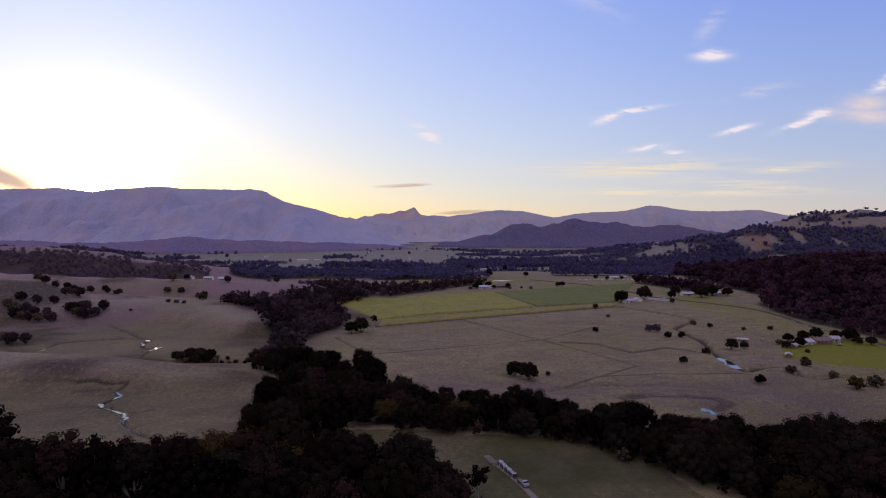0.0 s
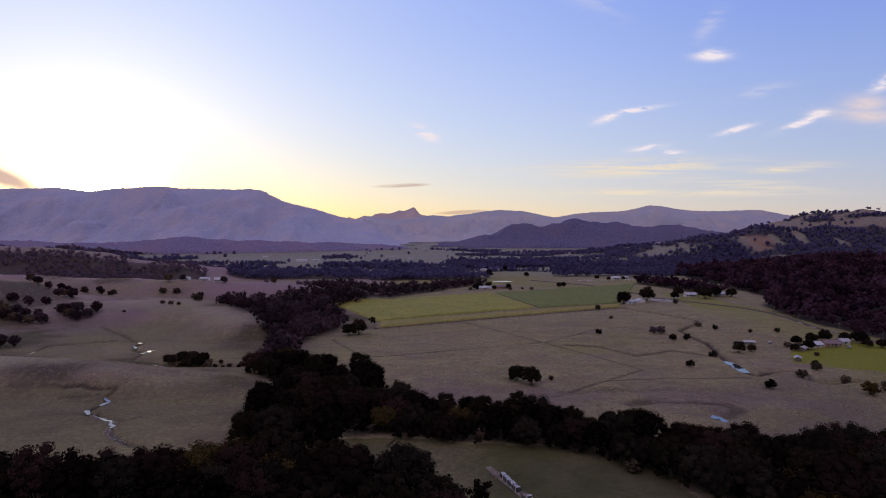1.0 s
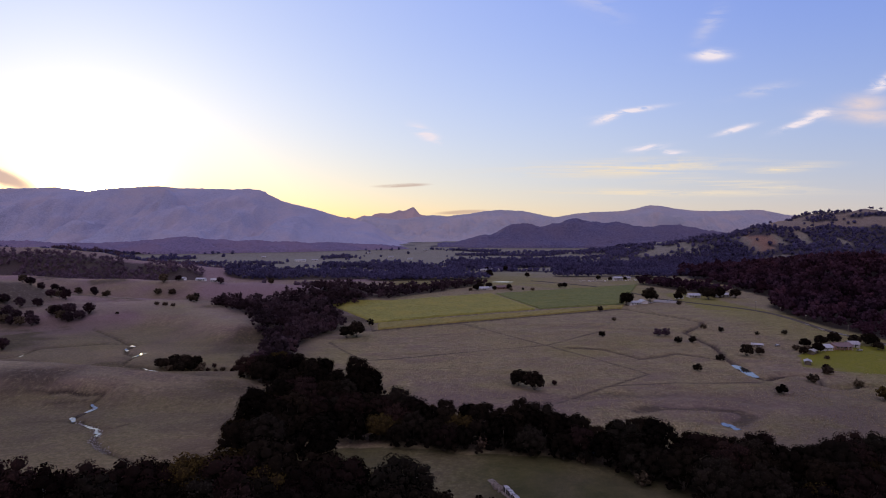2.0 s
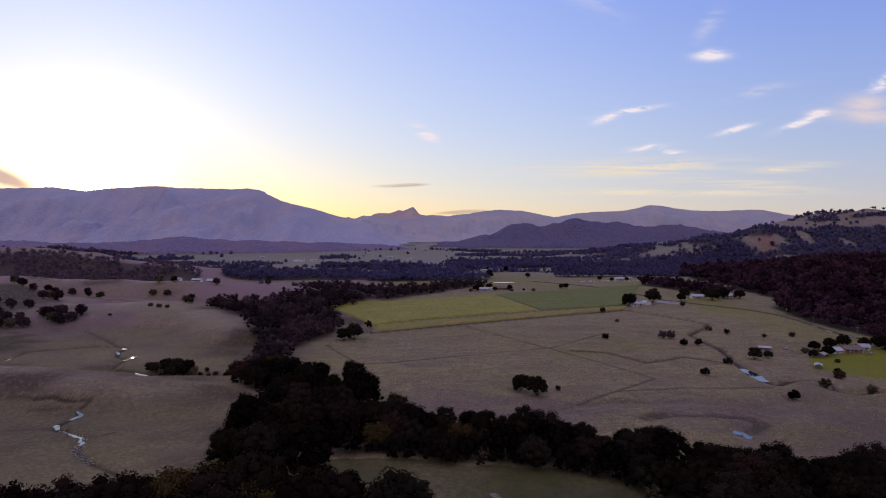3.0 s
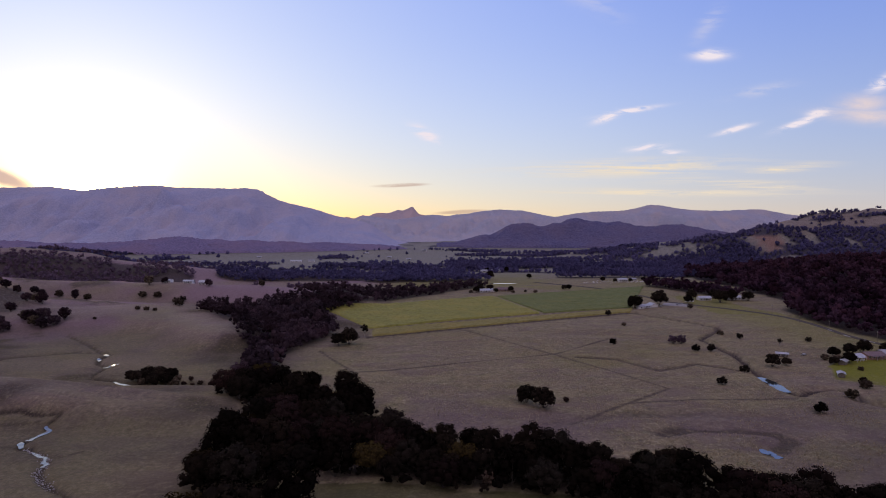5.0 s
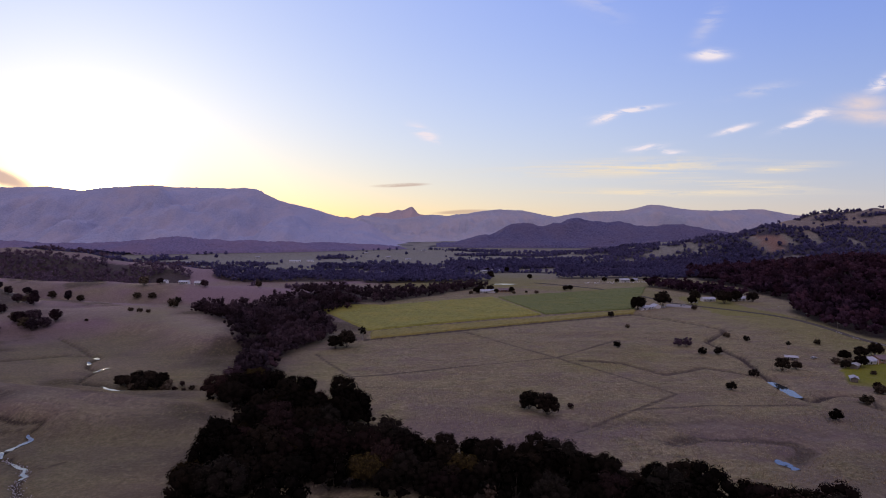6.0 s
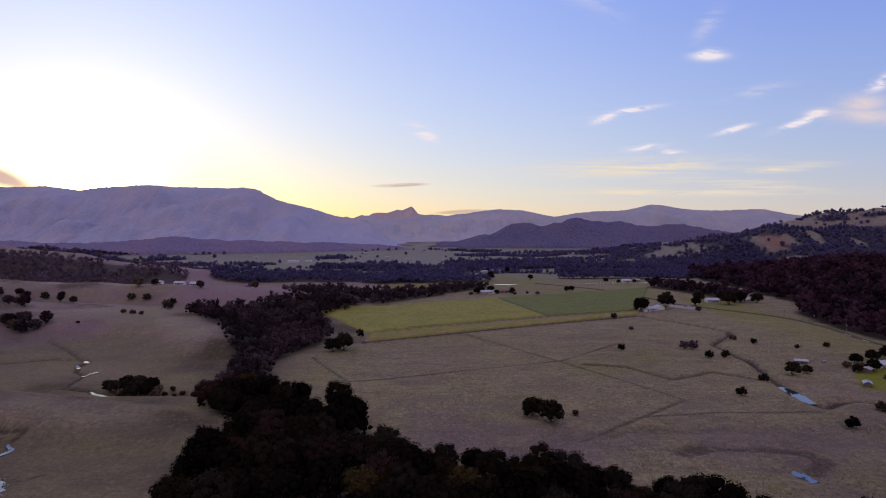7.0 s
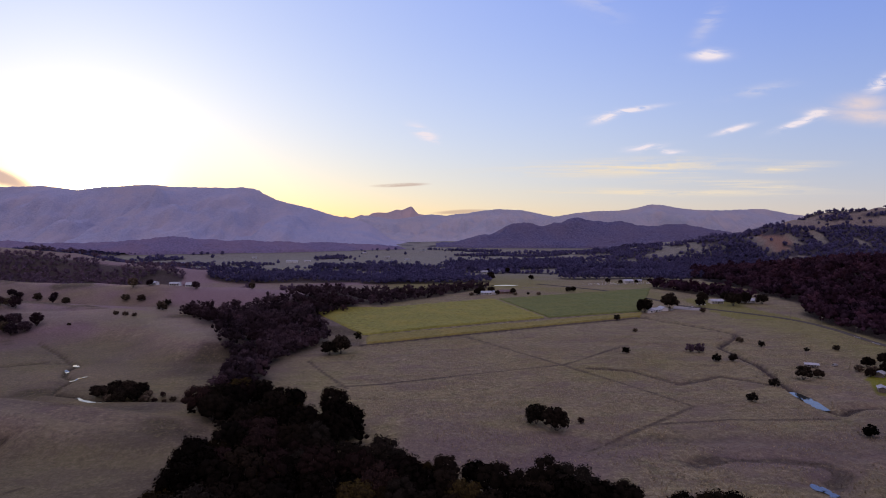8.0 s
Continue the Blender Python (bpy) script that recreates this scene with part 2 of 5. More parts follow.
def inside(x, y, poly):
    hit = np.zeros(np.shape(x), bool)
    for (ax, ay), (bx, by) in zip(poly, poly[1:] + poly[:1]):
        hit ^= ((ay > y) != (by > y)) & (x < (bx - ax) * (y - ay) / (by - ay + 1e-9) + ax)
    return hit


def mesh_of(name, verts, faces, smooth_faces=True):
    """A mesh from arrays: verts (n, 3), faces (m, 3 or 4)."""
    verts, faces = np.asarray(verts, np.float32), np.asarray(faces, np.int32)
    me = bpy.data.meshes.new(name)
    k = faces.shape[1]
    me.vertices.add(len(verts)), me.loops.add(faces.size), me.polygons.add(len(faces))
    me.vertices.foreach_set("co", verts.ravel())
    me.loops.foreach_set("vertex_index", faces.ravel())
    me.polygons.foreach_set("loop_start", np.arange(0, faces.size, k, dtype=np.int32))
    me.polygons.foreach_set("use_smooth", np.full(len(faces), smooth_faces))
    me.update(calc_edges=True)
    return me


def grid_faces(rows, cols, closed=False):
    r, c = np.meshgrid(np.arange(rows - 1), np.arange(cols if closed else cols - 1), indexing="ij")
    c2 = (c + 1) % cols
    return np.stack([r * cols + c, r * cols + c2, (r + 1) * cols + c2, (r + 1) * cols + c], -1).reshape(-1, 4)

# ---------------------------------------------------------------- materials


def material(name):
    m = bpy.data.materials.new(name)
    m.use_nodes = True
    k = Nodes(m.node_tree)
    bsdf = k.n("ShaderNodeBsdfPrincipled")
    k.put(k.n("ShaderNodeOutputMaterial").inputs[0], bsdf.outputs[0])
    k.pos = k.n("ShaderNodeNewGeometry").outputs["Position"]
    k.bsdf = bsdf
    return m, k


def finish(k, colour, rough=0.9, spec=0.2, bump=None, strength=0.3, distance=0.1):
    k.put(k.bsdf.inputs["Base Color"], colour)
    k.put(k.bsdf.inputs["Roughness"], rough)
    k.bsdf.inputs["Specular IOR Level"].default_value = spec
    if bump is not None:
        b = k.n("ShaderNodeBump")
        b.inputs["Strength"].default_value, b.inputs["Distance"].default_value = strength, distance
        k.put(b.inputs["Height"], bump)
        k.put(k.bsdf.inputs["Normal"], b.outputs[0])


def attribute(k, name):
    return k.n("ShaderNodeAttribute", attribute_name=name)


def mat_pasture():
    m, k = material("pasture")
    cov = attribute(k, "cover").outputs["Color"]
    sep = k.n("ShaderNodeSeparateColor")
    k.put(sep.inputs[0], cov)
    lush, sedge, soil_haze = sep.outputs
    big = k.noise(k.pos, 0.012, 4)
    mid = k.noise(k.pos, 0.11, 4, 0.65)
    tuft = k.noise(k.pos, 0.75, 4, 0.7)
    fine = k.noise(k.pos, 2.6, 3, 0.7)
    dry = k.mix(k.ramp(big, 0.32, 0.68), rgba((0.186, 0.146, 0.106)), rgba((0.216, 0.180, 0.098)))
    dry = k.mix(k.ramp(mid, 0.42, 0.70), dry, rgba((0.138, 0.124, 0.066)))
    dry = k.mix(k.math("MULTIPLY", k.ramp(tuft, 0.45, 0.68), 0.75), dry, rgba((0.320, 0.278, 0.152)))
    dry = k.mix(k.math("MULTIPLY", k.ramp(fine, 0.5, 0.68), 0.7), dry, rgba((0.078, 0.062, 0.050)))
    clump = k.noise(k.pos, 0.34, 5, 0.75)
    dry = k.mix(k.math("MULTIPLY", k.ramp(clump, 0.50, 0.64), 0.5), dry, rgba((0.385, 0.335, 0.215)))
    dry = k.mix(k.math("MULTIPLY", k.ramp(clump, 0.47, 0.34), 0.5), dry, rgba((0.070, 0.056, 0.043)))
    swale = k.noise(k.vec("MULTIPLY", k.pos, (1.0, 2.2, 1.0)), 0.035, 5, 0.62, 0.8)
    dry = k.mix(k.math("MULTIPLY", k.ramp(swale, 0.50, 0.64), 0.55), dry, rgba((0.150, 0.112, 0.096)))
    dry = k.mix(k.math("MULTIPLY", k.ramp(swale, 0.46, 0.34), 0.45), dry, rgba((0.262, 0.232, 0.118)))
    green = k.mix(k.ramp(tuft, 0.35, 0.7), rgba((0.125, 0.145, 0.014)), rgba((0.205, 0.195, 0.022)))
    # pale tone that stands in for distant haze and for lit spur brows
    worn = k.mix(k.ramp(mid, 0.35, 0.65), rgba((0.158, 0.160, 0.150)), rgba((0.225, 0.218, 0.198)))
    dry = k.mix(attribute(k, "haze_brow_light").outputs["Fac"], dry, worn)
    c = k.mix(k.math("MULTIPLY", lush, k.ramp(mid, 0.25, 0.5, 0.65, 1.0)), dry, green)
    rank = k.mix(k.ramp(fine, 0.35, 0.65), rgba((0.034, 0.026, 0.024)), rgba((0.086, 0.066, 0.054)))
    # above 0.88 the sedge goes fully dark, painting shaded cut banks
    c = k.mix(k.math("MULTIPLY", sedge, k.math("MAXIMUM", k.ramp(k.noise(k.pos, 0.3, 4, 0.7), 0.30, 0.52, 0.35, 1.0), k.ramp(sedge, 0.88, 0.96)), clamp=True), c, rank)
    earth_haze = k.mix(k.ramp(tuft, 0.3, 0.7), rgba((0.180, 0.096, 0.074)), rgba((0.250, 0.150, 0.120)))
    # mauve grass tone that also holds the violet haze over western slopes
    mauve = k.mix(k.ramp(tuft, 0.3, 0.7), rgba((0.165, 0.112, 0.133)), rgba((0.258, 0.186, 0.206)))
    earth_haze = k.mix(k.ramp(attribute(k, "haze_brow_light").outputs["Fac"], 0.3, 0.8), mauve, earth_haze)
    c = k.mix(soil_haze, c, earth_haze)
    # ground gets darker the thicker the trees stand
    wood_floor = k.mix(k.ramp(tuft, 0.3, 0.7), rgba((0.020, 0.016, 0.015)), rgba((0.045, 0.036, 0.032)))
    # far off the floor takes the same painted haze tint as the woods
    wood_floor = k.mix(attribute(k, "haze_brow_light").outputs["Fac"], wood_floor, rgba((0.062, 0.057, 0.072)))
    # dark green grass, deepened for the shade of trees round the meadow
    dark_grass = k.mix(k.ramp(mid, 0.35, 0.65), rgba((0.038, 0.047, 0.012)), rgba((0.068, 0.070, 0.024)))
    dark_grass = k.mix(k.math("MULTIPLY", k.ramp(fine, 0.45, 0.7), 0.5), dark_grass, rgba((0.030, 0.034, 0.014)))
    c = k.mix(attribute(k, "deep_green").outputs["Fac"], c, dark_grass)
    shade = attribute(k, "wood_floor").outputs["Fac"]
    c = k.mix(shade, c, wood_floor)
    finish(k, c, 0.95, 0.1, k.math("ADD", k.math("MULTIPLY", clump, 1.5), k.math("MULTIPLY", fine, 0.6)), 0.7, 1.0)
    return m


def mat_forest(name, dark, light, grass=None, tree=0.06, hue=None):
    """Wooded slopes too far off for single leaves: crowns as relief, with clearings."""
    m, k = material(name)
    cell = k.n("ShaderNodeTexVoronoi", feature="SMOOTH_F1")
    cell.inputs["Scale"].default_value, cell.inputs["Smoothness"].default_value = tree, 0.4
    k.put(cell.inputs["Vector"], k.pos)
    big = k.noise(k.pos, 0.006, 5, 0.6)
    fine = k.noise(k.pos, 0.16, 4, 0.7)
    c = k.mix(k.ramp(fine, 0.3, 0.7), rgba(dark), rgba(light))
    c = k.mix(k.math("MULTIPLY", k.ramp(big, 0.40, 0.65), 0.5), c, rgba([0.5 * (a + b) * s for a, b, s in zip(dark, light, (1.35, 1.15, 0.95))]))
    if grass:
        c = k.mix(k.ramp(k.noise(k.pos, 0.0095, 4, 0.6), 0.60, 0.66), c, rgba(grass))
    hgt = k.math("ADD", k.math("MULTIPLY", cell.outputs["Distance"], -1.0), fine)
    finish(k, c, 0.95, 0.05, hgt, 0.5, 7.0)
    return m


def mat_leaves(name, dark, light, accent, share=0.5, deep=0.65, thin=0.0):
    m, k = material(name)
    isl = k.n("ShaderNodeNewGeometry").outputs["Random Per Island"]
    tree = k.n("ShaderNodeObjectInfo").outputs["Random"]
    tint = attribute(k, "tint").outputs["Fac"]
    r = k.math("FRACT", k.math("ADD", tree, tint))
    c = k.mix(k.ramp(isl, 0.0, 1.0), rgba(dark), rgba(light))
    patch = k.ramp(k.noise(k.pos, 0.011, 4, 0.6), 0.40, 0.62)
    c = k.mix(k.math("MULTIPLY", k.math("MAXIMUM", k.ramp(r, 1.0 - share, 1.0), k.math("MULTIPLY", patch, 0.6)), 0.75), c, rgba(accent))
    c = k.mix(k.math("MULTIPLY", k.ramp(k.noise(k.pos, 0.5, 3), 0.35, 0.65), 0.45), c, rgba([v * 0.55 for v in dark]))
    own = k.ramp(k.math("FRACT", k.math("MULTIPLY", r, 7.31)), 0.0, 1.0, *((0.30, 2.3) if deep > 0.5 else (0.55, 1.5) if deep > 0 else (0.88, 1.14)))
    c = k.vec("SCALE", c, own)
    # crown cores go near-black, painting the shade between leaf clumps
    gap_shade = k.mix(isl, rgba((0.006, 0.005, 0.004)), rgba((0.014, 0.011, 0.009)))
    c = k.mix(attribute(k, "inner").outputs["Fac"], c, k.mix(deep, c, gap_shade))
    finish(k, c, 0.9, 0.0)
    if thin:
        glow = k.n("ShaderNodeBsdfTranslucent")
        k.put(glow.inputs[0], c)
        both = k.n("ShaderNodeMixShader")
        k.put(both.inputs[0], thin), k.put(both.inputs[1], k.bsdf.outputs[0]), k.put(both.inputs[2], glow.outputs[0])
        k.put([n for n in k.t.nodes if n.type == "OUTPUT_MATERIAL"][0].inputs[0], both.outputs[0])
    return m


def mat_plain(name, a, b, scale=1.5, rough=0.8, metal=0.0, spec=0.3, bump=0.2):
    m, k = material(name)
    f = k.noise(k.pos, scale, 5, 0.65)
    g = k.noise(k.pos, scale * 9, 3, 0.6)
    c = k.mix(k.ramp(k.math("MULTIPLY_ADD", g, 0.35, k.math("MULTIPLY", f, 0.75)), 0.35, 0.75), rgba(a), rgba(b))
    finish(k, c, rough, spec, g, bump, 0.02)
    k.bsdf.inputs["Metallic"].default_value = metal
    return m


def mat_water():
    m, k = material("creek_water")
    rip = k.noise(k.pos, 1.2, 3, 0.6)
    finish(k, rgba((0.03, 0.035, 0.035)), 0.03, 1.0, rip, 0.03, 0.04)
    k.bsdf.inputs["IOR"].default_value = 1.9
    return m


def mat_glass():
    m, k = material("window_glass")
    finish(k, k.mix(k.noise(k.pos, 0.8), rgba((0.02, 0.025, 0.03)), rgba((0.05, 0.055, 0.06))), 0.08, 0.7)
    return m


def mat_crop(name, dark, light):
    m, k = material(name)
    isl = k.n("ShaderNodeNewGeometry").outputs["Random Per Island"]
    big = k.noise(k.pos, 0.03, 4, 0.6)
    fine = k.noise(k.pos, 1.1, 4, 0.7)
    c = k.mix(k.math("MULTIPLY_ADD", isl, 0.3, k.math("MULTIPLY", k.ramp(fine, 0.3, 0.7), 0.7)), rgba(dark), rgba(light))
    c = k.mix(k.math("MULTIPLY", k.ramp(big, 0.42, 0.7), 0.5), c, rgba([v * s for v, s in zip(light, (1.15, 1.0, 0.8))]))
    rows = k.noise(k.pos, 0.33, 5, 0.75)
    c = k.mix(k.math("MULTIPLY", k.ramp(rows, 0.48, 0.36), 0.55), c, rgba([v * 0.5 for v in dark]))
    c = k.mix(k.math("MULTIPLY", k.ramp(rows, 0.52, 0.64), 0.45), c, rgba([v * 1.3 for v in light]))
    finish(k, c, 0.85, 0.15, k.math("ADD", fine, rows), 0.7, 0.8)
    return m


PASTURE = mat_pasture()
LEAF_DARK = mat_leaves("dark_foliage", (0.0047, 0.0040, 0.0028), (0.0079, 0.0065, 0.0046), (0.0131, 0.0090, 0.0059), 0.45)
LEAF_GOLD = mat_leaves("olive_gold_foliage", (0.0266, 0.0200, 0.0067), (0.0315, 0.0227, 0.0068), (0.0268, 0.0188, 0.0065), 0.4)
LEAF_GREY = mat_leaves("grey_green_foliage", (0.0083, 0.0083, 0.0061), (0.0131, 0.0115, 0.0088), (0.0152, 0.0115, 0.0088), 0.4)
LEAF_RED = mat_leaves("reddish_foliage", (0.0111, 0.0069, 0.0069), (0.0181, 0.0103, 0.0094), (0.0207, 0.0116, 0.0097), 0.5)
# hill and dusky leaves: extra blue in the colour for thin haze
LEAF_HILL = mat_leaves("hill_foliage", (0.0108, 0.0064, 0.0107), (0.0648, 0.0368, 0.0586), (0.0848, 0.0368, 0.0533), 0.4, 0.1, 0.35)
LEAF_DUSK = mat_leaves("dusky_foliage", (0.0274, 0.0191, 0.0251), (0.0823, 0.0586, 0.0703), (0.0849, 0.0485, 0.0580), 0.4, 0.25, 0.35)
# western stands: pale plum leaf colour holds the haze over them
LEAF_PLUM_HAZE = mat_leaves("plum_haze_foliage", (0.0775, 0.0553, 0.0831), (0.1714, 0.1247, 0.1757), (0.1795, 0.1152, 0.1532), 0.4, 0.0, 0.35)
LEAF_SHADE = mat_leaves("shade_tree_foliage", (0.0072, 0.0063, 0.0048), (0.0276, 0.0228, 0.0156), (0.0312, 0.0228, 0.0168), 0.4, 0.5)
LEAF_MAUVE = mat_leaves("mauve_flowering_foliage", (0.050, 0.034, 0.050), (0.140, 0.100, 0.130), (0.160, 0.105, 0.150), 0.5, 0.4)
LEAF_BUSH = mat_leaves("olive_brown_foliage", (0.0416, 0.0352, 0.0240), (0.1248, 0.1024, 0.0672), (0.1360, 0.0928, 0.0720), 0.4, 0.5)
# trees a kilometre off: haze put into the leaf colour as blue
LEAF_FAR_HAZE = mat_leaves("far_haze_foliage", (0.0537, 0.0510, 0.1121), (0.1083, 0.1011, 0.2044), (0.1166, 0.0982, 0.1873), 0.4, 0.0, 0.35)
BARK = mat_plain("grey_bark", (0.05, 0.042, 0.035), (0.13, 0.115, 0.10), 2.0, 0.9)
PALE_BARK = mat_plain("pale_gum_bark", (0.20, 0.18, 0.155), (0.42, 0.38, 0.34), 1.5, 0.85)
WATER = mat_water()
GLASS = mat_glass()
WHITE_WALL = mat_plain("white_painted_boards", (0.60, 0.60, 0.62), (0.80, 0.79, 0.78), 0.9, 0.6)
BRICK_WALL = mat_plain("pinkish_brick", (0.26, 0.15, 0.12), (0.40, 0.25, 0.20), 1.5, 0.85)
WHITE_ROOF = mat_plain("white_sheet_roof", (0.30, 0.31, 0.33), (0.48, 0.49, 0.51), 0.5, 0.45, 0.2)
GREY_ROOF = mat_plain("weathered_grey_sheet_roof", (0.22, 0.22, 0.24), (0.42, 0.42, 0.45), 0.6, 0.5, 0.2)
RED_ROOF = mat_plain("faded_red_sheet_roof", (0.12, 0.078, 0.075), (0.20, 0.14, 0.135), 0.6, 0.6, 0.1)
DARK_TRIM = mat_plain("dark_trim", (0.03, 0.03, 0.032), (0.07, 0.07, 0.07), 2.0, 0.6)
TIMBER = mat_plain("weathered_timber", (0.10, 0.085, 0.07), (0.24, 0.21, 0.18), 2.0, 0.9)
GRAVEL = mat_plain("pale_gravel", (0.12, 0.105, 0.09), (0.23, 0.205, 0.18), 1.8, 0.95)
CONCRETE = mat_plain("pale_concrete", (0.20, 0.19, 0.185), (0.29, 0.275, 0.265), 0.7, 0.9)
ASPHALT = mat_plain("worn_asphalt", (0.070, 0.064, 0.058), (0.120, 0.110, 0.098), 0.9, 0.98, 0.0, 0.0)
TYRE = mat_plain("black_rubber", (0.015, 0.015, 0.015), (0.03, 0.03, 0.03), 4.0, 0.8)
CROP_YELLOW = mat_crop("yellow_green_cane", (0.150, 0.155, 0.030), (0.255, 0.245, 0.060))
CROP_GREEN = mat_crop("green_cane", (0.090, 0.112, 0.026), (0.150, 0.165, 0.050))
CROP_PALE = mat_crop("pale_ripe_grass", (0.150, 0.135, 0.035), (0.240, 0.210, 0.065))
# Mountain base colours are tinted blue and mauve to stand in for haze.
MOUNT_WEST = mat_forest("haze_blue_forest", (0.252, 0.268, 0.385), (0.365, 0.378, 0.505))
MOUNT_FAR = mat_forest("slate_haze_forest", (0.270, 0.278, 0.350), (0.390, 0.388, 0.450), tree=0.05)
# distant hill woods: haze mixed into the plum and indigo tones
CANOPY_WEST = mat_forest("plum_haze_woodland", (0.120, 0.106, 0.185), (0.205, 0.175, 0.285), tree=0.11)
CANOPY_EAST = mat_forest("indigo_haze_woodland", (0.060, 0.060, 0.128), (0.155, 0.148, 0.245), tree=0.11)
MOUNT_PEAK = mat_forest("haze_mauve_rock_and_forest", (0.34, 0.29, 0.34), (0.44, 0.38, 0.40), tree=0.05)


def part(name, data, mat, parent, label=""):
    """One mesh object under a thing or a part; data is a mesh or a bmesh."""
    if isinstance(data, bmesh.types.BMesh):
        me = bpy.data.meshes.new(name)
        data.to_mesh(me)
        data.free()
        data = me
    if mat is not None and not data.materials:
        data.materials.append(mat)
    ob = new(name, data)
    ob.parent = parent
    return tagged(ob, label)


# ---------------------------------------------------------------- ground: one sheet to the horizon
DRAINS = [
    [(20, 557), (79, 459), (109, 405), (126, 372)], [(-60, 408), (-34, 414), (28, 440), (79, 459), (140, 519)],
    [(-62, 524), (70, 594), (201, 660)], [(-64, 559), (104, 652), (212, 692)], [(126, 372), (95, 345), (60, 318)], [(95, 345), (135, 352), (185, 352)],
    [(-88, 470), (-72, 440), (-52, 405)], [(201, 660), (232, 600), (250, 560)], [(352, 640), (362, 540), (372, 460)]]
# Drain before the crop, drawn wide and dark to hold the crop edge's shadow.
CROP_DRAIN_SHADE = [(-60, 522.5), (70, 591.5), (203, 659)]
PADDOCK = [(232, 388), (262, 372), (300, 352), (420, 340), (420, 470), (346, 456), (285, 452), (250, 420)]
NEAR_WOOD = [(-230, 166, 30), (-122, 166, 30), (-79, 177, 32), (-50, 183, 35), (-24, 186, 27), (-7, 184, 14), (4, 168, 7)]
BELT_EAST = [(-60, 285, 20), (-12, 271, 18), (40, 256, 13), (75, 238, 13), (105, 215, 24), (140, 195, 40), (220, 190, 46), (290, 188, 46)]
BELT_NORTH = [(-66, 290, 24), (-70, 325, 19), (-80, 345, 16), (-98, 364, 20), (-108, 384, 12)]
CLUMP = [(-40, 319, 6), (-44, 336, 8), (-51, 352, 5)]
BELT_LINK = [(-80, 244, 8), (-73, 262, 13), (-64, 284, 20)]
BELT_FAR = [(-112, 392, 10), (-114, 425, 10), (-121, 458, 12), (-127, 492, 29), (-130, 545, 42), (-160, 590, 52), (-195, 645, 52), (-110, 715, 25)]
MEADOW = [(-75, 262), (-30, 258), (0, 256), (45, 246), (72, 230), (84, 205), (90, 180), (60, 140), (10, 140), (-60, 190), (-110, 200)]
HOUSE_GREEN = [(285, 640), (350, 640), (345, 800), (300, 800)]
FAR_FLATS = [(-700, 1350), (-150, 1250), (40, 1500), (-60, 2500), (-600, 2300)]


STANDS = [
    [(-330, 1040, 60), (-200, 1075, 75), (-60, 1100, 80), (40, 1120, 40)], [(-150, 810, 24), (-60, 850, 34), (0, 880, 30), (48, 935, 26)],
    [(60, 1420, 60), (300, 1480, 50)], [(250, 1190, 34), (330, 1170, 44), (430, 1120, 44)], [(-112, 722, 28), (-62, 790, 24), (-12, 842, 22)],
    [(-950, 980, 75), (-650, 990, 80), (-450, 970, 60)], [(-440, 850, 22), (-250, 880, 22), (-150, 890, 16)], [(-100, 1010, 34), (60, 1030, 24)],
    [(330, 930, 24), (372, 820, 26), (352, 780, 14)], [(40, 1280, 34), (260, 1350, 30), (420, 1330, 44)], [(420, 1300, 50), (640, 1330, 70)],
    [(215, 1075, 14), (330, 1088, 14), (395, 1050, 16)], [(-700, 1150, 60), (-450, 1200, 50)], [(-250, 1330, 26), (-60, 1290, 30)], [(-900, 1300, 60), (-560, 1420, 40)]]


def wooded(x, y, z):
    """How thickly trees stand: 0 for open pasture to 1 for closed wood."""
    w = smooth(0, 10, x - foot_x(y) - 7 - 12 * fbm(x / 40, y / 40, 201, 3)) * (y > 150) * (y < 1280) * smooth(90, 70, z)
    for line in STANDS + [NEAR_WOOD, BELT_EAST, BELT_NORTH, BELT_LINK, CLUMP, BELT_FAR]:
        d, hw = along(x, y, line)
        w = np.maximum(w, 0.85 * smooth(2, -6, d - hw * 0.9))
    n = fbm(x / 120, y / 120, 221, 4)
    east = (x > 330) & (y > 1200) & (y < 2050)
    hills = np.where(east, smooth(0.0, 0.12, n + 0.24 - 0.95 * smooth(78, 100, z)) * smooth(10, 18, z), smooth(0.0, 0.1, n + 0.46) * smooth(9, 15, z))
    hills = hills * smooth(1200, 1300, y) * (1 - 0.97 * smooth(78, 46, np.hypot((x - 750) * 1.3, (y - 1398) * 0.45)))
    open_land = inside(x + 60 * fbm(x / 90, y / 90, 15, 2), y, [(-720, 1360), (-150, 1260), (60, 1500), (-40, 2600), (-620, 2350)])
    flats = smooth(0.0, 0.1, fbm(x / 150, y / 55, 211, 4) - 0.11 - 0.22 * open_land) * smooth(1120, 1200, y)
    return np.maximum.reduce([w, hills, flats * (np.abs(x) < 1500)])


